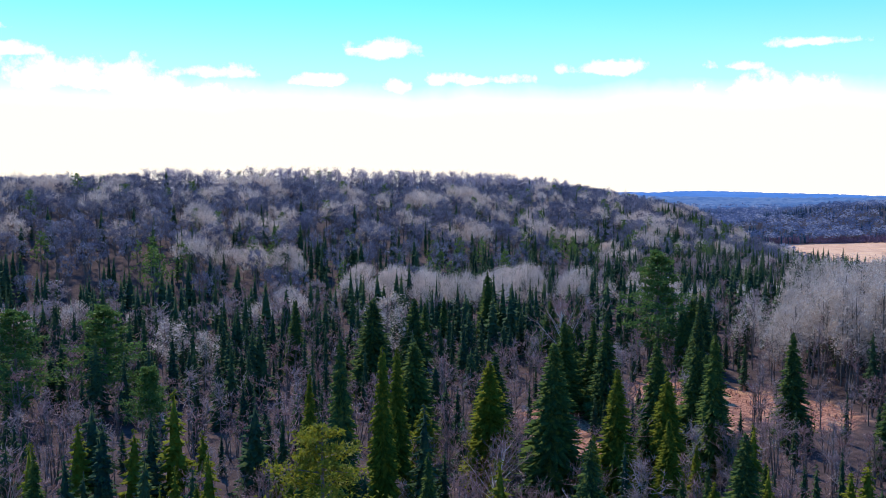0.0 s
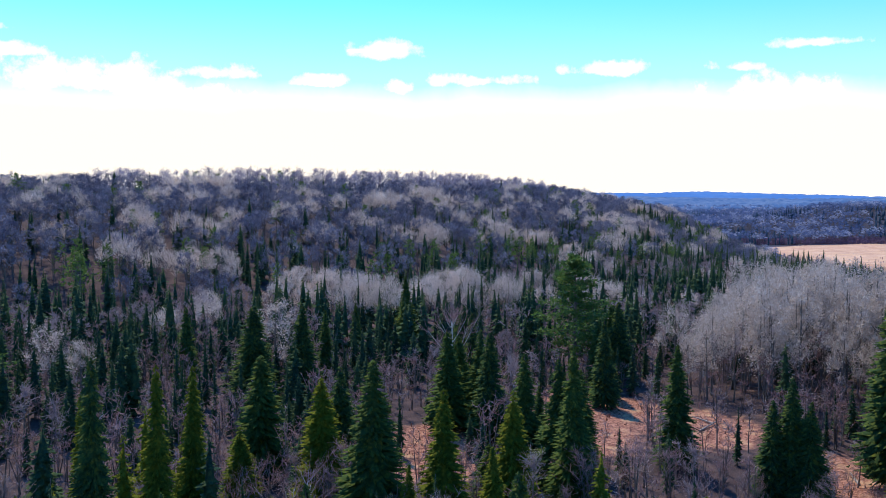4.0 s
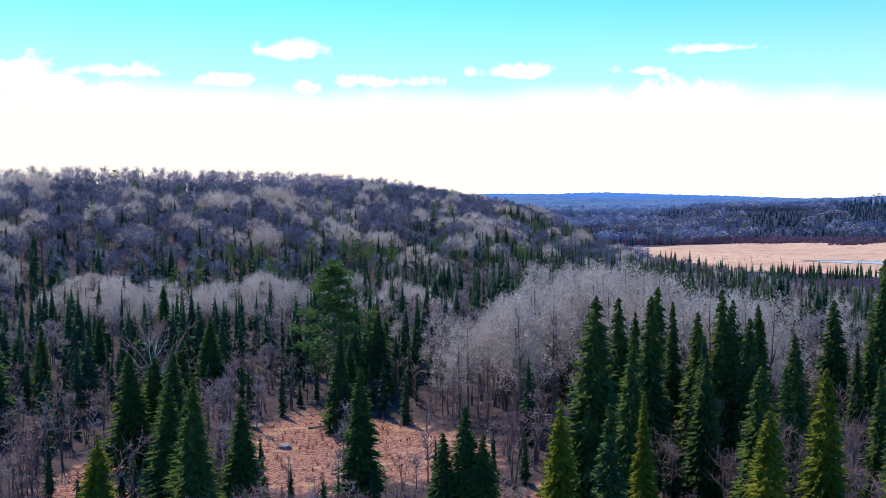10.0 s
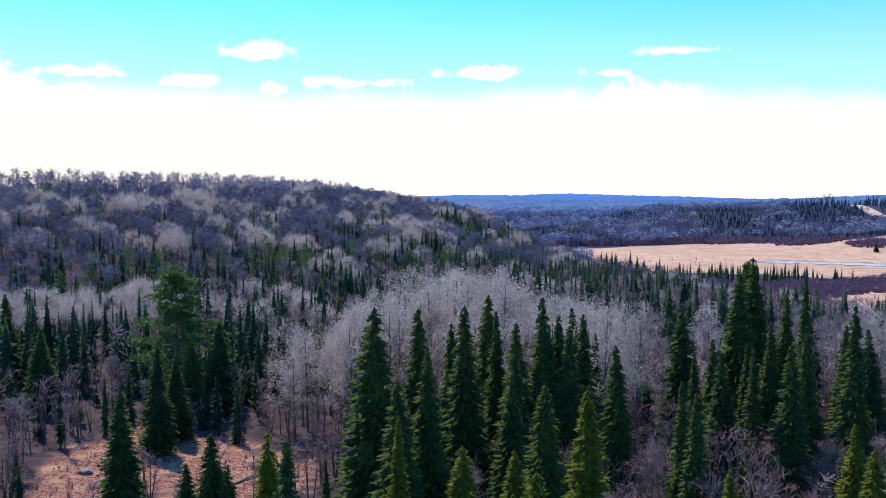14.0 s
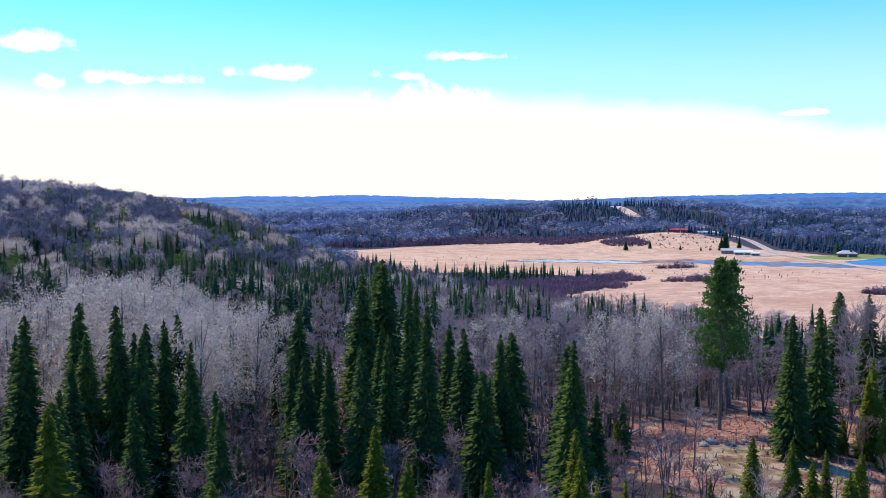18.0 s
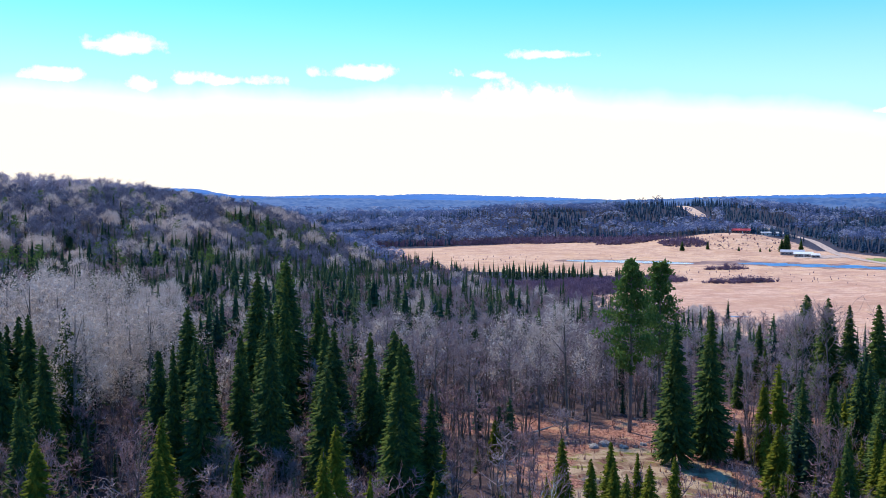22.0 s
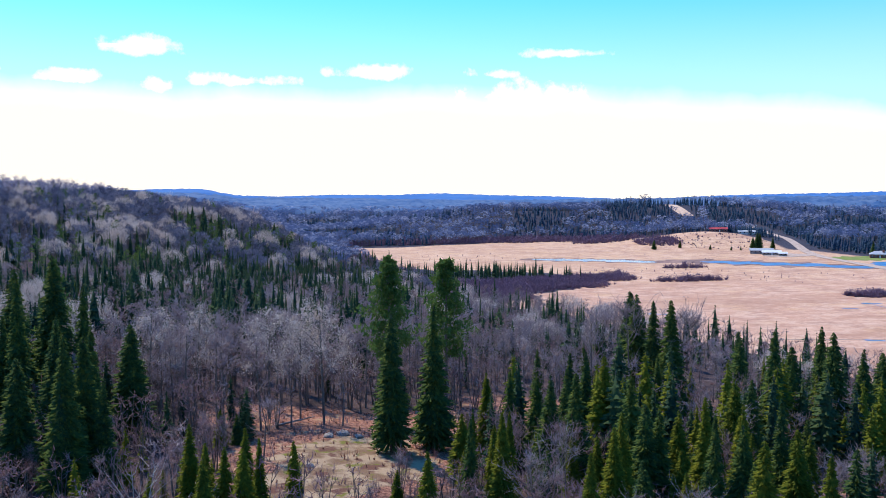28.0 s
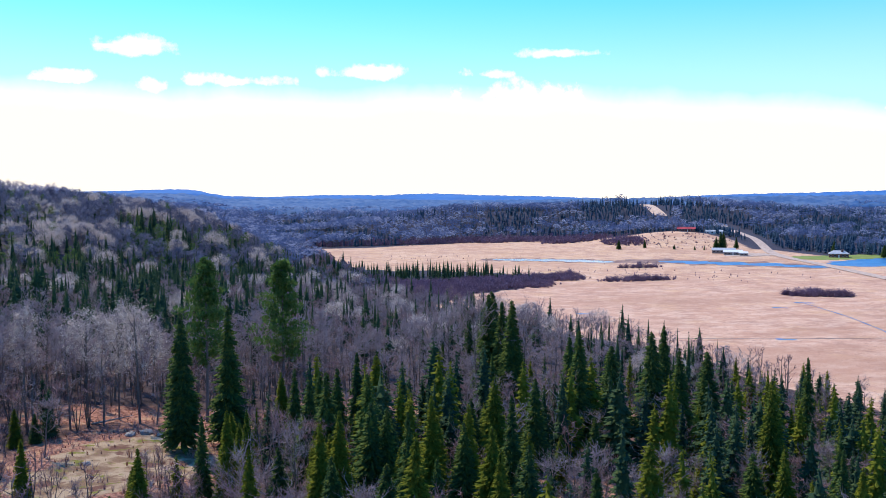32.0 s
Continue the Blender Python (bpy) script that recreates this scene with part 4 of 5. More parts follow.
def pick(x, y):
    """The kind and height of a tree that grows at x, y, or none."""
    u = rng.random()
    zone = float(noise.noise((x / 26.0, y / 26.0, 3.0)))
    if in_aspens(x, y):
        if u < (0.07 if y < 165 else 0.26):
            return "spruce", rng.uniform(10, 15.5)
        if u < (0.27 if y < 165 else 0.48):
            return ("brush_tree" if rng.random() < 0.5 else "pole_tree"), rng.uniform(6, 11.5)
        low_edge = smooth((x - 55) / 25.0) if y > 130 else 1.0
        lump = min(1.04, 0.94 + 0.62 * float(noise.noise((x / 9.0, y / 9.0, 5.0))))
        return "aspen", lump * (14.0 + 6.5 * float(low_edge)) * rng.uniform(0.80, 1.08) * (0.9 if y > 190 else 1.08 - 0.22 * (((x - 80) / 26.0) ** 2 + ((y - 163) / 29.0) ** 2))
    if in_pale_row(x, y):
        return ("pale_dome", rng.uniform(9, 13)) if u < 0.5 else ("slim_spruce", rng.uniform(8, 12)) if u < 0.8 else ("brush_tree", rng.uniform(6, 9))
    rise = float(hill_rise(x, y))
    if rise > 1.5:
        if rise > 28.5:
            return ("ridge_tree", rng.uniform(9.5, 14.5)) if u < 0.93 else ("slim_spruce", rng.uniform(10, 14)) if u < 0.97 else ("pine", rng.uniform(11, 14))
        stand = ((x - 143) / 20.0) ** 2 + ((y - 522) / 34.0) ** 2 < 1
        share = 0.9 if stand else 0.78 if rise < 5 else 0.60 if rise < 11 else 0.34 if rise < 18 else 0.14
        if u > share + 0.45 * zone:
            patch = float(noise.noise((x / 21.0, y / 21.0, 9.0)))
            return ("pale_dome" if rng.random() < 0.09 + 1.7 * max(0.0, patch - 0.10) else "dome"), rng.uniform(10, 14.5)
        return (("slim_spruce" if u < share * 0.3 else "spruce"), rng.uniform(9, 14.5) * (1.15 if stand else 1.0)) if u < share * 0.86 else ("pine", rng.uniform(10, 14))
    if y > 180:
        if u < (0.62 if x < 165 else 0.42 if x < 215 and y > 225 else 0.22) + 0.9 * zone:
            return ("slim_spruce" if rng.random() < 0.35 else "spruce"), rng.uniform(7.5, 15.5) if zone < 0.2 else rng.uniform(9, 15.5)
        v = rng.random()
        return ("dome" if v < 0.22 else "pale_dome" if v < 0.28 else "maple" if v < 0.5 else "pole_tree" if v < 0.65 else "brush_tree"), rng.uniform(7, 11.5)
    if 100 < x < 130 and y > 133:
        return ("pole_tree" if u < 0.35 else "brush_tree" if u < 0.62 else "aspen" if u < 0.68 else "spruce"), rng.uniform(7, 12.5)
    if 42 < x < 78 and 62 < y < 112:
        return ("brush_tree", rng.uniform(2.5, 5)) if u < 0.6 else ("maple", rng.uniform(4, 6.5))
    if x > 222 and y > 132 or x > 262:
        return ("brush_tree", rng.uniform(4, 7)) if u < 0.30 else ("pole_tree", rng.uniform(5, 9)) if u < 0.40 else ("fir" if u < 0.55 else "spruce", rng.uniform(5, 11))
    if x > 128 and y > 132:
        return ("pole_tree", rng.uniform(9.5, 14.5) if x < 190 else rng.uniform(7, 11)) if u < 0.66 else ("brush_tree", rng.uniform(4, 8)) if u < 0.92 else ("slim_spruce", rng.uniform(5, 10))
    if x > 168 and y < 150:
        if u < (0.74 if y < 124 else 0.42):
            return ("spruce" if u < 0.40 else "fir"), rng.uniform(8, 15.5) if x > 178 else rng.uniform(6, 11)
        return ("brush_tree" if u < 0.9 else "maple"), rng.uniform(5.5, 10)
    if x > 168:
        return ("slim_spruce", rng.uniform(5, 10)) if u < 0.28 else ("brush_tree", rng.uniform(6, 11))
    if 122 < x < 176 and y < 122:
        return ("brush_tree" if u < 0.55 else "pole_tree" if u < 0.7 else "fir"), rng.uniform(3.5, 7.5)
    if y < 92 and u < 0.62:
        return ("fir" if u < 0.35 else "spruce"), rng.uniform(8, 14.5) * (0.7 if 5 < x < 64 and y > 58 else 1.0)
    if u < (0.28 if 8 < x < 62 and 110 < y < 160 else 0.62 if x < 62 else 0.36) + 0.6 * zone:
        return ("spruce" if rng.random() < 0.6 else "slim_spruce"), rng.uniform(4, 9.5) * (1.3 if x < 10 and y > 125 else 1.0)
    return ("brush_tree" if rng.random() < 0.7 else "pole_tree"), rng.uniform(5, 10)


near, middle, far = [], [], []


def sow(x0, x1, y0, y1, cell, keep, sink):
    for cy in np.arange(y0, y1, cell):
        for cx in np.arange(x0, x1, cell):
            x, y = cx + rng.uniform(0, cell), cy + rng.uniform(0, cell)
            if not keep(x, y):
                continue
            if float(openness(x, y)) > 0.55 or float(meadow(x, y)) > 0.15:
                continue
            if (x > 222 and y > 132 or x > 262) and rng.random() < 0.2:
                continue
            kind, high = pick(x, y)
            if not free(x, y, 1.2 if "spruce" in kind else 0.6):
                continue
            sink.append((kind, int(rng.integers(SEEDS[kind])), x, y, high, rng.uniform(0, 6.28), rng.uniform(0.9, 1.25) * (1.05 if kind in ("fir", "spruce") else 1.0)))


def seen_side(x, y):
    """Within what the walk can see, with some room."""
    return -0.52 * (y + 8) - 12 < x < 172 + 0.98 * (y + 12)


def on_hill(x, y):
    """The hill's slopes, and its back as far as it shows."""
    return seen_side(x, y) and hill_rise(x, y) > 1.5 and 0.16 * (y - 272) - 0.165 * x < 41 and y < 640


def off_hill(x, y):
    return seen_side(x, y) and hill_rise(x, y) <= 1.5


sow(-110, 360, 44, 180, 4.5, seen_side, near)
sow(126, 186, 126, 166, 4.2, seen_side, near)
sow(-200, 300, 180, 400, 5.0, off_hill, middle)
sow(90, 250, 400, 600, 5.6, off_hill, far)
sow(-330, 240, 205, 640, 6.0, on_hill, far)
ridge = [t for t in far if t[0] == "ridge_tree"]
far = [t for t in far if t[0] != "ridge_tree"]

for k in range(34):
    a, d = rng.uniform(0, 6.28), math.sqrt(rng.random())
    x, y = 80 + 25 * d * math.cos(a), 163 + 27 * d * math.sin(a)
    middle.append(("aspen", int(rng.integers(6)), x, y, (13.0 + 6.5 * float(smooth((x - 55) / 25.0))) * rng.uniform(0.8, 1.05) * (1.08 - 0.22 * d * d), rng.uniform(0, 6.28), rng.uniform(1.0, 1.3)))

# the nearest stand as trees of their own, the others as woods
quota = {"conifer": 130, "bare": 290}
rest = []
for tree in sorted(near, key=lambda t: t[3] - 0.15 * t[2] if t[2] < 200 else t[3]):
    sort = "conifer" if tree[0] in ("spruce", "slim_spruce", "fir") else "bare"
    if quota[sort] > 0 and tree[3] > 62:
        quota[sort] -= 1
        kind, which, x, y, high, spin, wide = tree
        tree_thing(kind, which, x, y, high, math.degrees(spin), wide)
    else:
        rest.append(tree)

under = []
for cy in np.arange(-60, 44, 6.5):
    for cx in np.arange(-90, 250, 6.5):
        x, y = cx + rng.uniform(0, 6.5), cy + rng.uniform(0, 6.5)
        u = rng.random()
        kind = "fir" if u < 0.22 else "spruce" if u < 0.5 else "brush_tree" if u < 0.85 else "pole_tree"
        under.append((kind, int(rng.integers(5)), x, y, rng.uniform(5, 11), rng.uniform(0, 6.28), rng.uniform(1.0, 1.5)))
brush = []
for cy in np.arange(50, 185, 4.6):
    for cx in np.arange(-110, 262, 4.6):
        x, y = cx + rng.uniform(0, 4.2), cy + rng.uniform(0, 4.2)
        if not seen_side(x, y) or float(openness(x, y)) > 0.45 or float(meadow(x, y)) > 0.1 or in_aspens(x, y) and rng.random() < 0.5 or x > 195 and rng.random() < 0.45 or 50 < x < 80 and 84 < y < 126 and rng.random() < 0.75:
            continue
        if 50 < x < 125 and 118 < y < 140 and rng.random() < 0.7:
            brush.append(("brush_tree", int(rng.integers(6)), x + 1.5, y + 1.5, rng.uniform(4, 7), rng.uniform(0, 6.28), rng.uniform(1.2, 1.8)))
        brush.append(("brush_tree" if rng.random() < 0.75 else "pole_tree", int(rng.integers(6)), x, y, rng.uniform(3.0, 6.5) * (0.7 if x > 195 else 1.25 if 60 < x < 150 else 1.0), rng.uniform(0, 6.28), rng.uniform(1.1, 1.7)))


def by_kind(trees, kinds):
    return [t for t in trees if t[0] in kinds]


for trees, detail, where in ((rest, 2, "near"), (middle, 1, "middle"), (far, 1, "hill"), (ridge, 2, "ridge"), (under, 1, "path")):
    wood_stuff("fir_wood", "young yellow-green firs", by_kind(trees, ("fir",)), detail, [BARK, FIR])
    conifers = by_kind(trees, ("spruce", "slim_spruce"))
    wood_stuff("spruce_wood", "dense dark green spruce wood", conifers, detail, [BARK, NEEDLE_FAR])
    wood_stuff("pine_wood", "scattered green pines among bare hardwoods", by_kind(trees, ("pine",)), detail, [BARK, PINE])
    wood_stuff("aspen_wood", "leafless pale grey aspen wood", by_kind(trees, ("aspen",)), 2, [PALE_BARK, ASPEN])
    maples = by_kind(trees, ("maple", "dome", "pole_tree", "ridge_tree"))
    pale = by_kind(trees, ("pale_dome",))
    wood_stuff("hardwood_crowns", "leafless pale rounded hardwood crowns", pale, 2, [BARK, DOME_TWIGS])
    wood_stuff("hardwood_wood", "leafless grey-violet hardwood forest", maples, detail, [BARK, HAZE_HILL_TWIGS if where == "hill" else RIDGE_TWIGS if where == "ridge" else MAPLE])
    wood_stuff("brush_wood", "leafless russet brush and young trees", by_kind(trees, ("brush_tree",)), 1, [BARK, RUSSET])

wood_stuff("brush_wood", "dense leafless russet brush between the spruces", by_kind(brush, ("brush_tree",)), 1, [BARK, RUSSET])
wood_stuff("brush_wood", "dense leafless grey-violet saplings between the spruces", by_kind(brush, ("pole_tree",)), 1, [BARK, MAPLE])


# ---- the far woods ----
def far_wood():
    conifers, bare, pale = [], [], []
    for ring0, ring1, cell in ((560, 900, 6.2), (900, 1300, 8.2), (1300, 1800, 12.0)):
        for cy in np.arange(ring0 * 0.3, ring1, cell):
            for cx in np.arange(-350, ring1 * 1.1, cell):
                x, y = cx + rng.uniform(0, cell), cy + rng.uniform(0, cell)
                d = math.hypot(x - 100, y)
                if not ring0 <= d < ring1 or not seen_side(x, y) or (y < 560 and x < 330) or (y < 650 and 225 < x < 350) or y < 300:
                    continue
                if float(meadow(x, y)) > 0.1 or cleared(x, y) or (x < 90 and y > 640) or on_hill(x, y):
                    continue
                zone = float(noise.noise((x / 90.0, y / 90.0, 8.0)))
                scale = 1.0 if cell < 9 else 1.1 if cell < 12 else 1.25
                u = rng.random()
                if u < 0.42 + 1.5 * zone + (0.42 if x > 620 else 0.0):
                    conifers.append((("slim_spruce" if u < 0.2 else "spruce"), int(rng.integers(5)), x, y, scale * rng.uniform(7, 12), rng.uniform(0, 6.28), rng.uniform(1.5, 2.2)))
                else:
                    (pale if rng.random() < 0.30 else bare).append(("dome", int(rng.integers(8)), x, y, scale * rng.uniform(9, 14), rng.uniform(0, 6.28), rng.uniform(1.5, 2.1)))
    return conifers, bare, pale


ROAD_Y = [350, 410, 444, 551, 623, 680, 723, 800, 880, 980]
ROAD_X = [515, 535, 546, 582, 602, 628, 652, 690, 730, 765]


def cleared(x, y):
    """Yards, roads and water across the meadow."""
    if 500 < x < 610 and 560 < y < 720:
        return True
    if ((x - 592) / 62.0) ** 2 + ((y - 760) / 72.0) ** 2 < 1:
        return True
    if 545 < x < 760 and 430 < y < 605:
        return True
    if abs(x - float(np.interp(y, ROAD_Y, ROAD_X))) < 13 and y < 980:
        return True
    if abs(x - 746 - (y - 1115) * 0.325) < 13 and 1020 < y < 1290:
        return True
    return ((x - 640) / 34.0) ** 2 + ((y - 606) / 30.0) ** 2 < 1


conifers, bare, pale = far_wood()
# these far woods carry the painted haze in their foliage colours
wood_stuff("spruce_wood", "distant dark spruce forest across the meadow", conifers, 0, [BARK, HAZE_SPRUCE])
wood_stuff("hardwood_wood", "distant leafless hardwood forest", bare, 0, [BARK, HAZE_DARK_TWIGS])
wood_stuff("hardwood_crowns", "distant leafless pale hardwood crowns", pale, 0, [BARK, HAZE_PALE_TWIGS])


def canopy(name, label, inner, outer, mat, rough_top, kind, category):
    """The roof of the far forest, one bumpy sheet that follows the land towards the skyline."""
    ang = np.radians(np.arange(-45, 75, 0.2))
    dist = [inner]
    while dist[-1] < outer:
        dist.append(dist[-1] + 14 + (dist[-1] - 1600) * 0.02)
    A, D = np.meshgrid(ang, np.array(dist))
    X, Y = 100 + D * np.sin(A), D * np.cos(A)
    Z = land(X, Y) + np.where(D > inner, 10.0, -4.0) + rng.uniform(-rough_top, rough_top * 1.6, X.shape)
    r, c = X.shape
    i = np.arange(r * c).reshape(r, c)
    q = np.stack([i[:-1, :-1], i[:-1, 1:], i[1:, 1:], i[1:, :-1]], -1).reshape(-1, 4)
    ob = mesh_object(name, np.stack([X, Y, Z], -1).reshape(-1, 3), q, [mat])
    tagged(ob, label, category, kind=kind)


canopy("forest_canopy", "distant forest on low hills, with haze blue painted in", 1650, 3000, HAZE_HILL, 3.0, "stuff", "woods")
canopy("backdrop", "wooded hills along the skyline, with haze blue painted in", 2990, 4850, HAZE_SKYLINE, 2.0, "structure", "hills")


# ---- the meadow ----
def ribbon(name, label, category, xs, ys, width, lift, mat, parts=60, wobble=0.0, kind="structure"):
    """A band that lies on the land along a line: water, road or bare sand."""
    t = np.linspace(0, 1, parts)
    at = np.linspace(0, 1, len(xs))
    x, y = np.interp(t, at, xs), np.interp(t, at, ys)
    for _ in range(6):
        x[1:-1], y[1:-1] = (x[:-2] + 2 * x[1:-1] + x[2:]) / 4, (y[:-2] + 2 * y[1:-1] + y[2:]) / 4
    dx, dy = np.gradient(x), np.gradient(y)
    length = np.hypot(dx, dy)
    nx, ny = -dy / length, dx / length
    verts, faces = [], []
    for k in range(parts):
        w = width * (1 + wobble * math.sin(k * 0.7) * math.sin(k * 0.23 + 1)) * (min(1.0, 0.25 + 6 * min(t[k], 1 - t[k])) if wobble else 1.0)
        for side in (-0.5, -0.17, 0.17, 0.5):
            px, py = x[k] + nx[k] * w * side, y[k] + ny[k] * w * side
            verts.append((px, py, float(land(px, py)) + lift * (1.0 if abs(side) < 0.3 else 0.8)))
        if k:
            a = 4 * (k - 1)
            faces += [(a + s, a + s + 1, a + s + 5, a + s + 4) for s in range(3)]
    return tagged(mesh_object(name, verts, faces, [mat], soft=True), label, category, kind=kind)


ribbon("wet_margin", "dark muddy margin of the meadow pool", "mud", [372, 404, 432, 462], [672, 656, 640, 606], 34, 0.08, MUD, wobble=0.4)
ribbon("water_pool", "pale shallow pool in the meadow", "water", [380, 404, 430, 455], [668, 655, 640, 612], 22, 0.14, ICE, wobble=0.4)
ribbon("wet_margin", "brown muddy margin along the stream", "mud", [462, 484, 507, 525, 546, 572], [612, 616, 598, 578, 556, 520], 44, 0.09, MUD, wobble=0.5)
ribbon("water_stream", "blue stream winding through the meadow", "water", [488, 500, 512, 520, 534, 544, 556, 570], [602, 604, 586, 582, 562, 560, 538, 524], 23, 0.16, WATER, wobble=0.6)
ribbon("water_lake", "blue lake beyond the road", "water", [588, 625, 670, 720], [528, 552, 566, 560], 46, 0.12, WATER, wobble=0.15)
ribbon("lawn", "green lawn round the lake house", "lawn", [600, 640, 690], [606, 602, 606], 42, 0.10, LAWN, wobble=0.2)
ribbon("road", "pale gravel road across the meadow", "road", ROAD_X, ROAD_Y, 8.5, 0.35, ROAD)
ribbon("yard", "bare gravel yard beside the barns", "yard", [570, 592, 612], [640, 652, 650], 26, 0.2, ROAD, wobble=0.3)
ribbon("sand_cut", "bare sandy track cut through the wooded hill", "track", [730, 746, 760, 776, 795], [1062, 1115, 1160, 1210, 1265], 17, 0.5, SAND)
ribbon("ditch", "wet ditch along the meadow", "ditch", [424, 411, 396, 380], [352, 305, 266, 236], 0.6, 0.06, WATER, wobble=0.5)
ribbon("ditch", "dark drain line across the meadow", "ditch", [306, 349, 383, 420], [276, 262, 254, 247], 0.8, 0.05, BARK, wobble=0.3)
for px, py, size in ((316, 341, 4), (403, 337, 3), (352, 260, 3), (424, 350, 4), (396, 262, 2)):
    ribbon("water_puddle", "small blue puddle in dry grass", "water", [px - size, px, px + size], [py + 2, py, py - 2], size * 0.7, 0.06, WATER, 12, 0.4)

for px, py, size in ((201.6, 100.1, 2.2), (204.0, 98.9, 1.6), (213.4, 105.7, 1.8)):
    ribbon("water_puddle", "dark blue puddle between the spruces", "water", [px - size, px, px + size], [py + 0.6, py, py - 0.8], size * 0.8, 0.10, WATER, 12, 0.4)


def thicket(name, label, patches, count, mat, tall=(1.6, 3.2), stems=16, thick=0.22):
    """Leafless shrubs as bundles of thin stems."""
    starts, ends, widths = [], [], []
    for cx, cy, rx, ry in patches:
        for k in range(int(count * rx * ry / 100.0)):
            a, d = rng.uniform(0, 6.28), math.sqrt(rng.random())
            x, y = cx + rx * d * math.cos(a) * rng.uniform(0.7, 1.2), cy + ry * d * math.sin(a) * rng.uniform(0.7, 1.2)
            z = float(land(x, y))
            high = rng.uniform(*tall) * (1.15 - 0.45 * d)
            for q in range(stems):
                b = rng.normal(0, 0.45, 2) * high * 0.5
                starts.append((x + b[0] * 0.15, y + b[1] * 0.15, z - 0.05)), ends.append((x + b[0], y + b[1], z + high * rng.uniform(0.6, 1.05)))
                widths.append(rng.uniform(0.6, 1.5) * thick)
    v, f = blades(starts, ends, widths, rng)
    tagged(mesh_object(name, v, f, [mat]), label, "shrubs", kind="stuff")


def mounds(name, label, patches, gap, tall, detail, mat):
    bushes = []
    for cx, cy, rx, ry in patches:
        for k in range(int(math.pi * rx * ry / gap ** 2)):
            a, d = rng.uniform(0, 6.28), math.sqrt(rng.random()) * rng.uniform(0.85, 1.15)
            bushes.append(("willow", int(rng.integers(5)), cx + rx * d * math.cos(a), cy + ry * d * math.sin(a), rng.uniform(*tall) * (1.15 - 0.45 * d), rng.uniform(0, 6.28), rng.uniform(0.8, 1.3)))
    wood_stuff(name, label, bushes, detail, [BARK, mat])


mounds("willow_thicket", "dense purple-brown willow thickets in the meadow",
       [(285, 462, 30, 34), (322, 476, 30, 30), (352, 496, 30, 16), (404, 474, 24, 6), (447, 378, 13, 9), (457, 370, 9, 6), (268, 425, 22, 26), (250, 500, 26, 40), (450, 560, 16, 4), (380, 520, 10, 5)], 1.9, (2.4, 4.6), 1, WILLOW)
mounds("willow_thicket", "purple-brown shrubs along the far meadow edge",
       [(290, 915, 60, 22), (350, 918, 60, 22), (410, 922, 60, 22), (470, 915, 50, 22), (520, 900, 36, 20), (530, 860, 36, 24), (548, 790, 18, 28), (240, 600, 22, 60), (245, 740, 18, 90)], 3.6, (4.0, 7.0), 0, WILLOW)
mounds("meadow_brush", "low brown brush on the grassy knoll", [(592, 768, 48, 55)], 8.0, (1.0, 2.4), 0, WILLOW)
thicket("meadow_brush", "sparse low brush on the dry meadow",
        [(350, 700, 80, 40), (400, 540, 80, 30), (480, 480, 60, 40), (330, 770, 50, 3), (420, 740, 60, 3), (350, 640, 50, 3), (470, 690, 30, 4), (500, 640, 20, 6), (430, 600, 30, 3)], 1.2, WILLOW, (0.8, 2.0), 8)
thicket("underbrush", "low russet brush on the wood floor",
        [(157, 128, 18, 6), (172, 120, 8, 6), (20, 90, 80, 45), (100, 100, 50, 40), (160, 110, 40, 40), (225, 110, 50, 45), (150, 150, 50, 20), (50, 150, 60, 25)], 13, RUSSET, (0.7, 2.6), 7, 0.06)

thicket("underbrush", "dense low russet brush round the eastern clearing",
        [(170, 116, 9, 8), (148, 128, 10, 6), (165, 131, 16, 5), (180, 126, 10, 8), (145, 112, 6, 10), (156, 104, 14, 4)], 34, RUSSET, (0.5, 1.6), 12, 0.05)
thicket("dry_bracken", "low dry russet bracken and dead stems in the clearings",
        [(37, 140, 7, 20), (52, 136, 9, 12), (16, 129, 8, 9), (45, 148, 9, 9), (16, 117, 7, 6), (176, 136, 18, 11), (150, 142, 14, 8), (212, 97, 10, 9), (66, 112, 6, 9), (196, 152, 14, 8), (157, 117, 14, 15)], 50, BRACKEN, (0.25, 0.9), 5, 0.13)

band = []
for k in range(260):
    t = rng.random()
    x, y = 222 + 118 * t + rng.normal(0, 5), 540 - 36 * t + rng.normal(0, 15)
    tall = 8.5 + 4.0 * float(noise.noise((x / 9.0, y / 9.0, 2.0)))
    band.append((("slim_spruce", "spruce")[k % 2], int(rng.integers(5)), x, y, tall * rng.uniform(0.6, 1.25), rng.uniform(0, 6.28), rng.uniform(1.0, 1.7)))
for k in range(70):
    x, y = 215 + rng.uniform(0, 45), 470 + rng.uniform(-30, 70)
    band.append(("slim_spruce", int(rng.integers(5)), x, y, rng.uniform(6, 11), rng.uniform(0, 6.28), rng.uniform(1.1, 1.5)))
wood_stuff("spruce_wood", "row of dark spruces at the meadow's edge", band, 0, [BARK, NEEDLE_FAR])
for x, y, high in ((600, 708, 15), (607, 715, 14), (592, 702, 12), (614, 706, 11), (545, 742, 8), (562, 720, 4.5), (575, 708, 4), (583, 706, 4), (668, 590, 10), (655, 632, 9), (662, 640, 11), (520, 742, 9)):
    tree_thing("spruce", int(rng.integers(8)), x, y, high, rng.uniform(0, 360), 1.7)


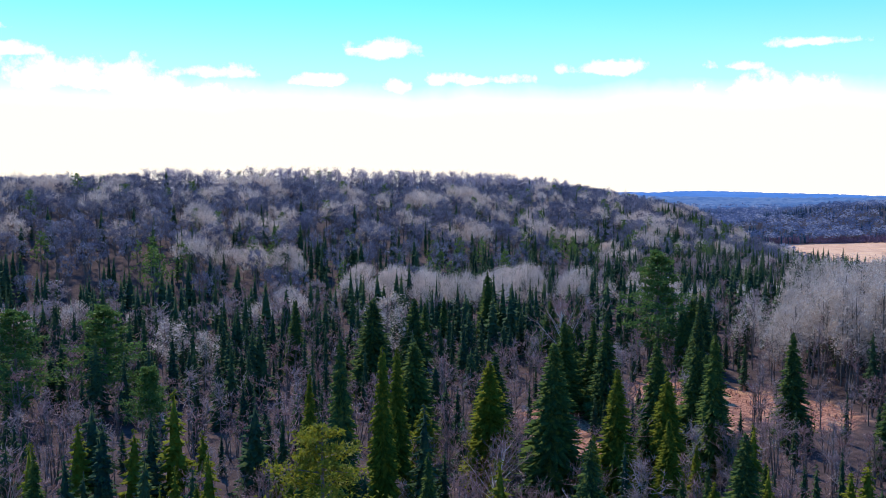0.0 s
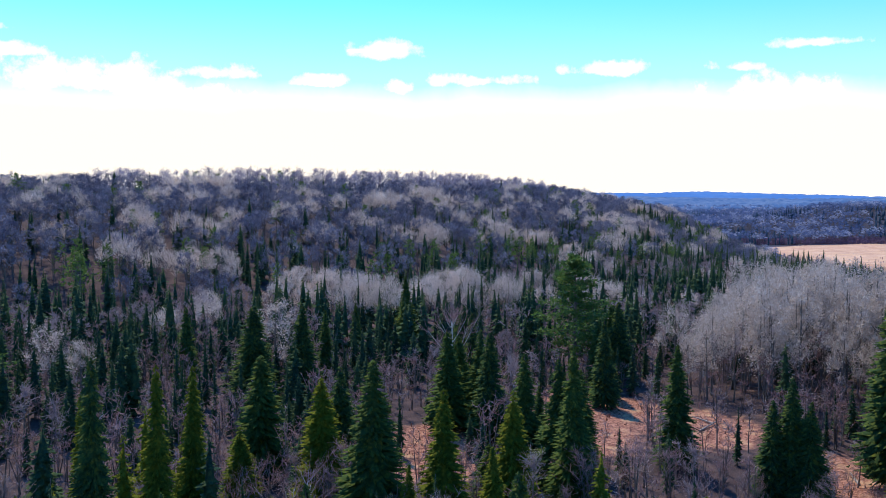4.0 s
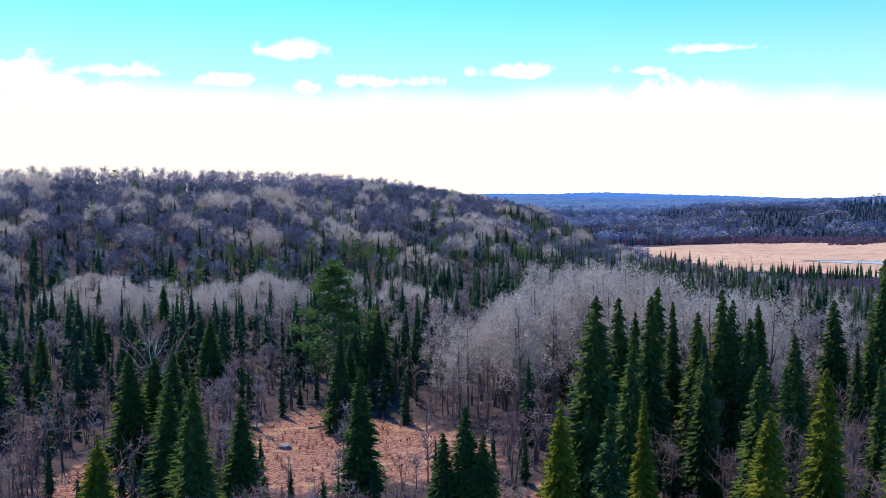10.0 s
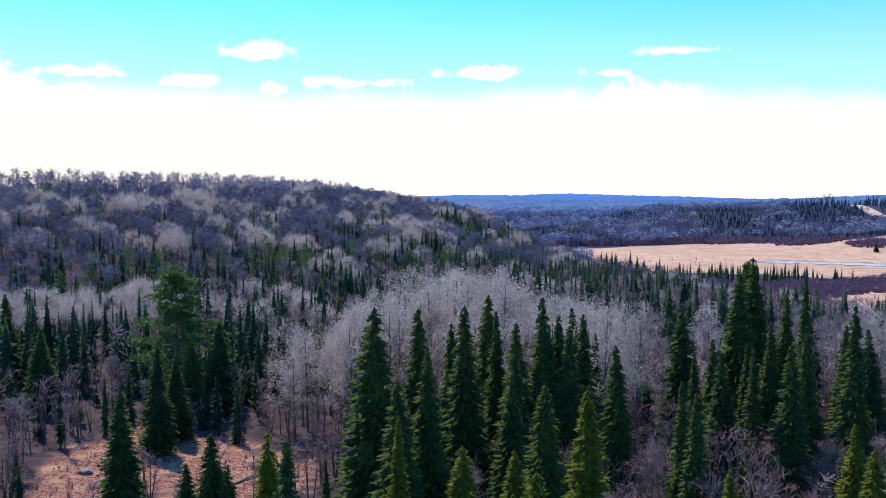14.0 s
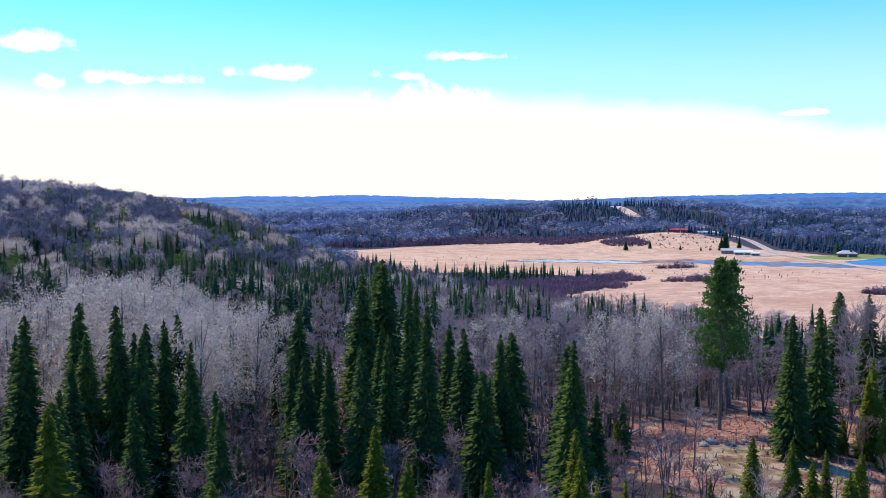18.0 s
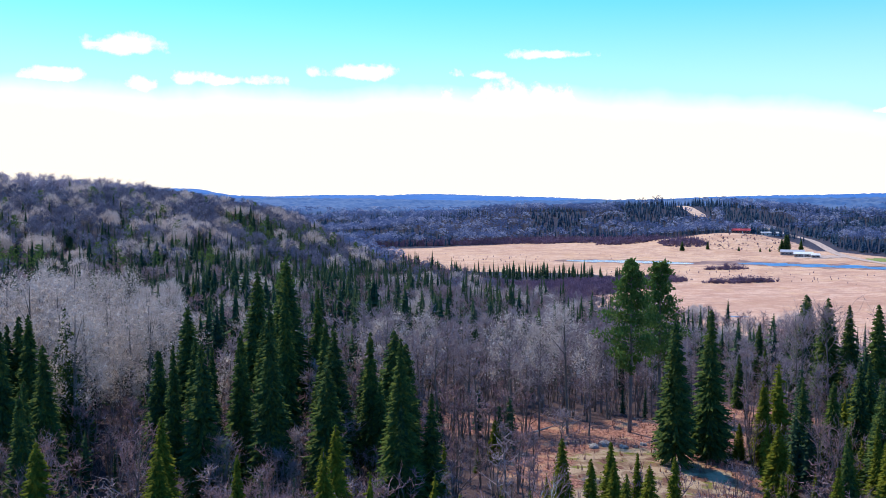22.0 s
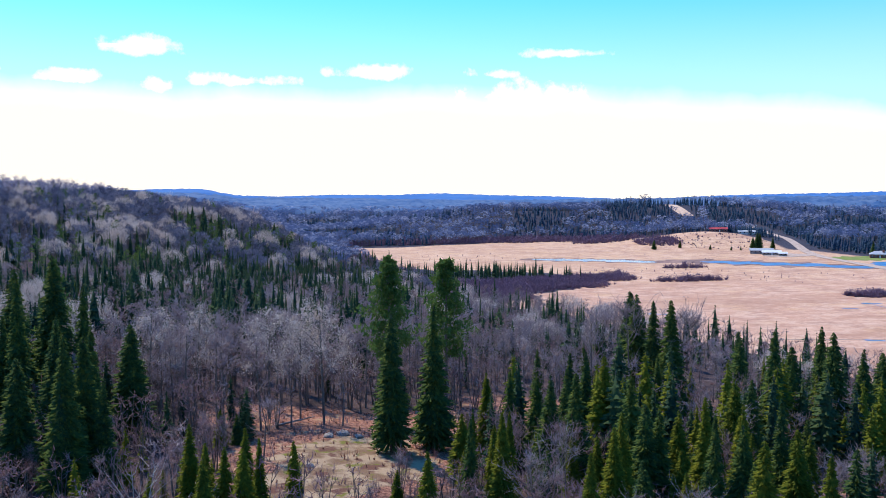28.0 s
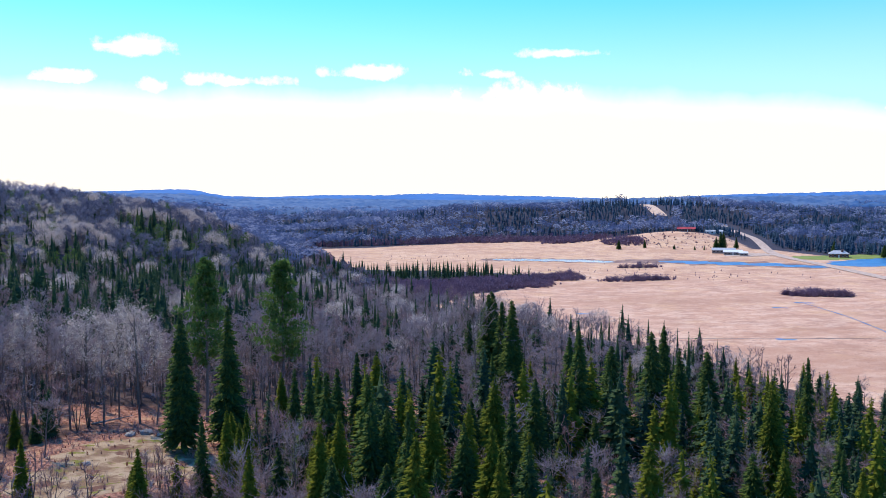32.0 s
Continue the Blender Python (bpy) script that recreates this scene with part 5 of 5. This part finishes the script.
# ---- buildings across the meadow ----
def box(w, d, h, z=0.0, cx=0.0, cy=0.0):
    """A block on z: vertices and faces."""
    v = [(cx + sx * w / 2, cy + sy * d / 2, z + sz * h) for sz in (0, 1) for sx, sy in ((-1, -1), (1, -1), (1, 1), (-1, 1))]
    return v, [(3, 2, 1, 0), (4, 5, 6, 7), (0, 1, 5, 4), (1, 2, 6, 5), (2, 3, 7, 6), (3, 0, 4, 7)]


def gable(w, d, rise, z, over=0.5, thick=0.22, hip=0.0):
    """A pitched roof with eaves, w along the ridge."""
    a, b, h = w / 2 + over, d / 2 + over, w / 2 + over - hip
    v = [(-a, -b, z), (a, -b, z), (a, b, z), (-a, b, z), (-h, 0, z + rise), (h, 0, z + rise)]
    v += [(x, y, q + thick) for x, y, q in v]
    f = [(0, 1, 5, 4), (2, 3, 4, 5), (7, 6, 10, 11), (9, 8, 11, 10), (0, 6, 7, 1), (2, 8, 9, 3)]
    f += [(1, 7, 11, 5), (1, 5, 2), (2, 5, 11, 8), (7, 8, 11), (0, 4, 10, 6), (3, 9, 10, 4), (0, 3, 4), (6, 10, 9)]
    return v, f


def building(name, label, x, y, turn, w, d, h, rise, wall, roof, windows=4, hip=0.0, chimney=False):
    root = new(name)
    root.matrix_basis = pose(x, y, float(land(x, y)) - 0.1, 0, 0, turn)
    tagged(root, label, "building")
    mesh_object("wall", *box(w, d, h), [wall], root)
    if not hip:
        mesh_object("gable_wall", [(-w / 2 + 0.01, -d / 2, h), (-w / 2 + 0.01, d / 2, h), (-w / 2 + 0.01, 0, h + rise), (w / 2 - 0.01, -d / 2, h), (w / 2 - 0.01, d / 2, h), (w / 2 - 0.01, 0, h + rise)], [(0, 2, 1), (3, 4, 5)], [wall], root)
    mesh_object("roof", *gable(w, d, rise, h, hip=hip), [roof], root)
    for k in range(windows):
        cx = (k + 0.5) / windows * w - w / 2
        if windows > 2 and k == windows // 2:
            door = mesh_object("door", *box(1.0, 0.08, 2.1, 0.1, cx, -d / 2 - 0.03), [PALE_WALL], root)
            mesh_object("handle", *box(0.06, 0.06, 0.14, 1.0, cx + 0.38, -d / 2 - 0.09), [DEADWOOD], door)
            continue
        pane = mesh_object("window", *box(1.3, 0.06, 1.1, h * 0.42, cx, -d / 2 - 0.02), [PANE], root)
        mesh_object("window_frame", *box(1.55, 0.05, 0.14, h * 0.42 + 1.1, cx, -d / 2 - 0.03), [PALE_WALL], pane)
        mesh_object("sill", *box(1.55, 0.14, 0.10, h * 0.42 - 0.1, cx, -d / 2 - 0.05), [PALE_WALL], pane)
    if chimney:
        mesh_object("chimney", *box(1.6, 1.2, 3.4, h, w * 0.18, -d * 0.2), [BRICK_WALL], root, "brick chimney")
    return root


building("barn", "long weathered barn with a pale grey metal roof", 582, 674, -32, 18, 7, 2.6, 1.8, WALLS, GREY_ROOF, 6)
building("barn", "low barn with a white metal roof", 580, 657, -30, 14, 8, 2.3, 1.6, WALLS, WHITE_ROOF, 5)
building("shed", "small shed with a white metal roof", 582, 645, -24, 6, 5, 2.1, 1.2, WALLS, WHITE_ROOF, 2)
building("house", "long house with a bright red roof", 633, 826, -32, 17, 8, 2.6, 1.8, BRICK_WALL, RED_ROOF, 6)
building("house", "low house with a pale green-grey roof", 656, 812, -32, 16, 7, 2.3, 1.4, PALE_WALL, GREY_ROOF, 4)
building("lake_house", "brick lake house with a grey hipped roof", 640, 606, -36, 14, 9, 2.8, 2.4, BRICK_WALL, GREY_ROOF, 5, 4.0, True)


# ---- small things in the near clearings ----
def boulder(x, y, size, seed):
    rng2 = np.random.default_rng(seed)
    bm = bmesh.new()
    bmesh.ops.create_icosphere(bm, subdivisions=2, radius=size)
    for v in bm.verts:
        v.co *= 0.8 + 0.4 * rng2.random()
        v.co.z *= 0.6
    me = bpy.data.meshes.new("boulder")
    bm.to_mesh(me)
    bm.free()
    me.materials.append(DEADWOOD)
    ob = new("boulder", me)
    ob.matrix_basis = pose(x, y, float(land(x, y)) + size * 0.15)
    tagged(ob, "rough grey boulder lying in the clearing", "rock", group="boulders")


for k, (x, y, size) in enumerate(((34.6, 140, 0.8), (156, 126, 0.7), (158, 127, 0.9), (160, 125.5, 0.6), (152, 112, 0.5), (164, 128, 0.5))):
    boulder(x, y, size, 200 + k)


def log(x, y, length, turn, tilt):
    root = new("fallen_log")
    root.matrix_basis = pose(x, y, float(land(x, y)) + 0.12, 0, tilt, turn)
    tagged(root, "grey fallen log on the clearing floor", "log", group="fallen logs")
    pts = [(k / 5 * length, 0.12 * math.sin(k), 0.04 * k) for k in range(6)]
    v, f = tube([(0, 0, p[0]) for p in pts], [0.16, 0.15, 0.13, 0.11, 0.09, 0.05], 7)
    v = v[:, [2, 0, 1]]
    mesh_object("trunk", v, f, [DEADWOOD], root)
    st, en = [], []
    for k in range(6):
        p = np.array((length * rng.uniform(0.3, 0.95), 0, 0.05))
        st.append(p), en.append(p + (rng.uniform(0.2, 0.8), rng.normal(0, 0.6), rng.uniform(0.2, 0.9)))
    v, f = blades(st, en, [0.07] * 6, rng)
    mesh_object("branch_stubs", v, f, [DEADWOOD], root)


for x, y, length, turn in ((52, 134, 5.5, 50), (55, 138, 4.0, 120), (37, 150, 4.5, 10), (150, 135, 6.0, 25), (170, 128, 5.0, 160), (206, 100, 7.0, 200), (209, 97, 6.0, 230), (175, 137, 4.5, 70), (64, 112, 4.0, 80)):
    log(x, y, length, turn, -3)
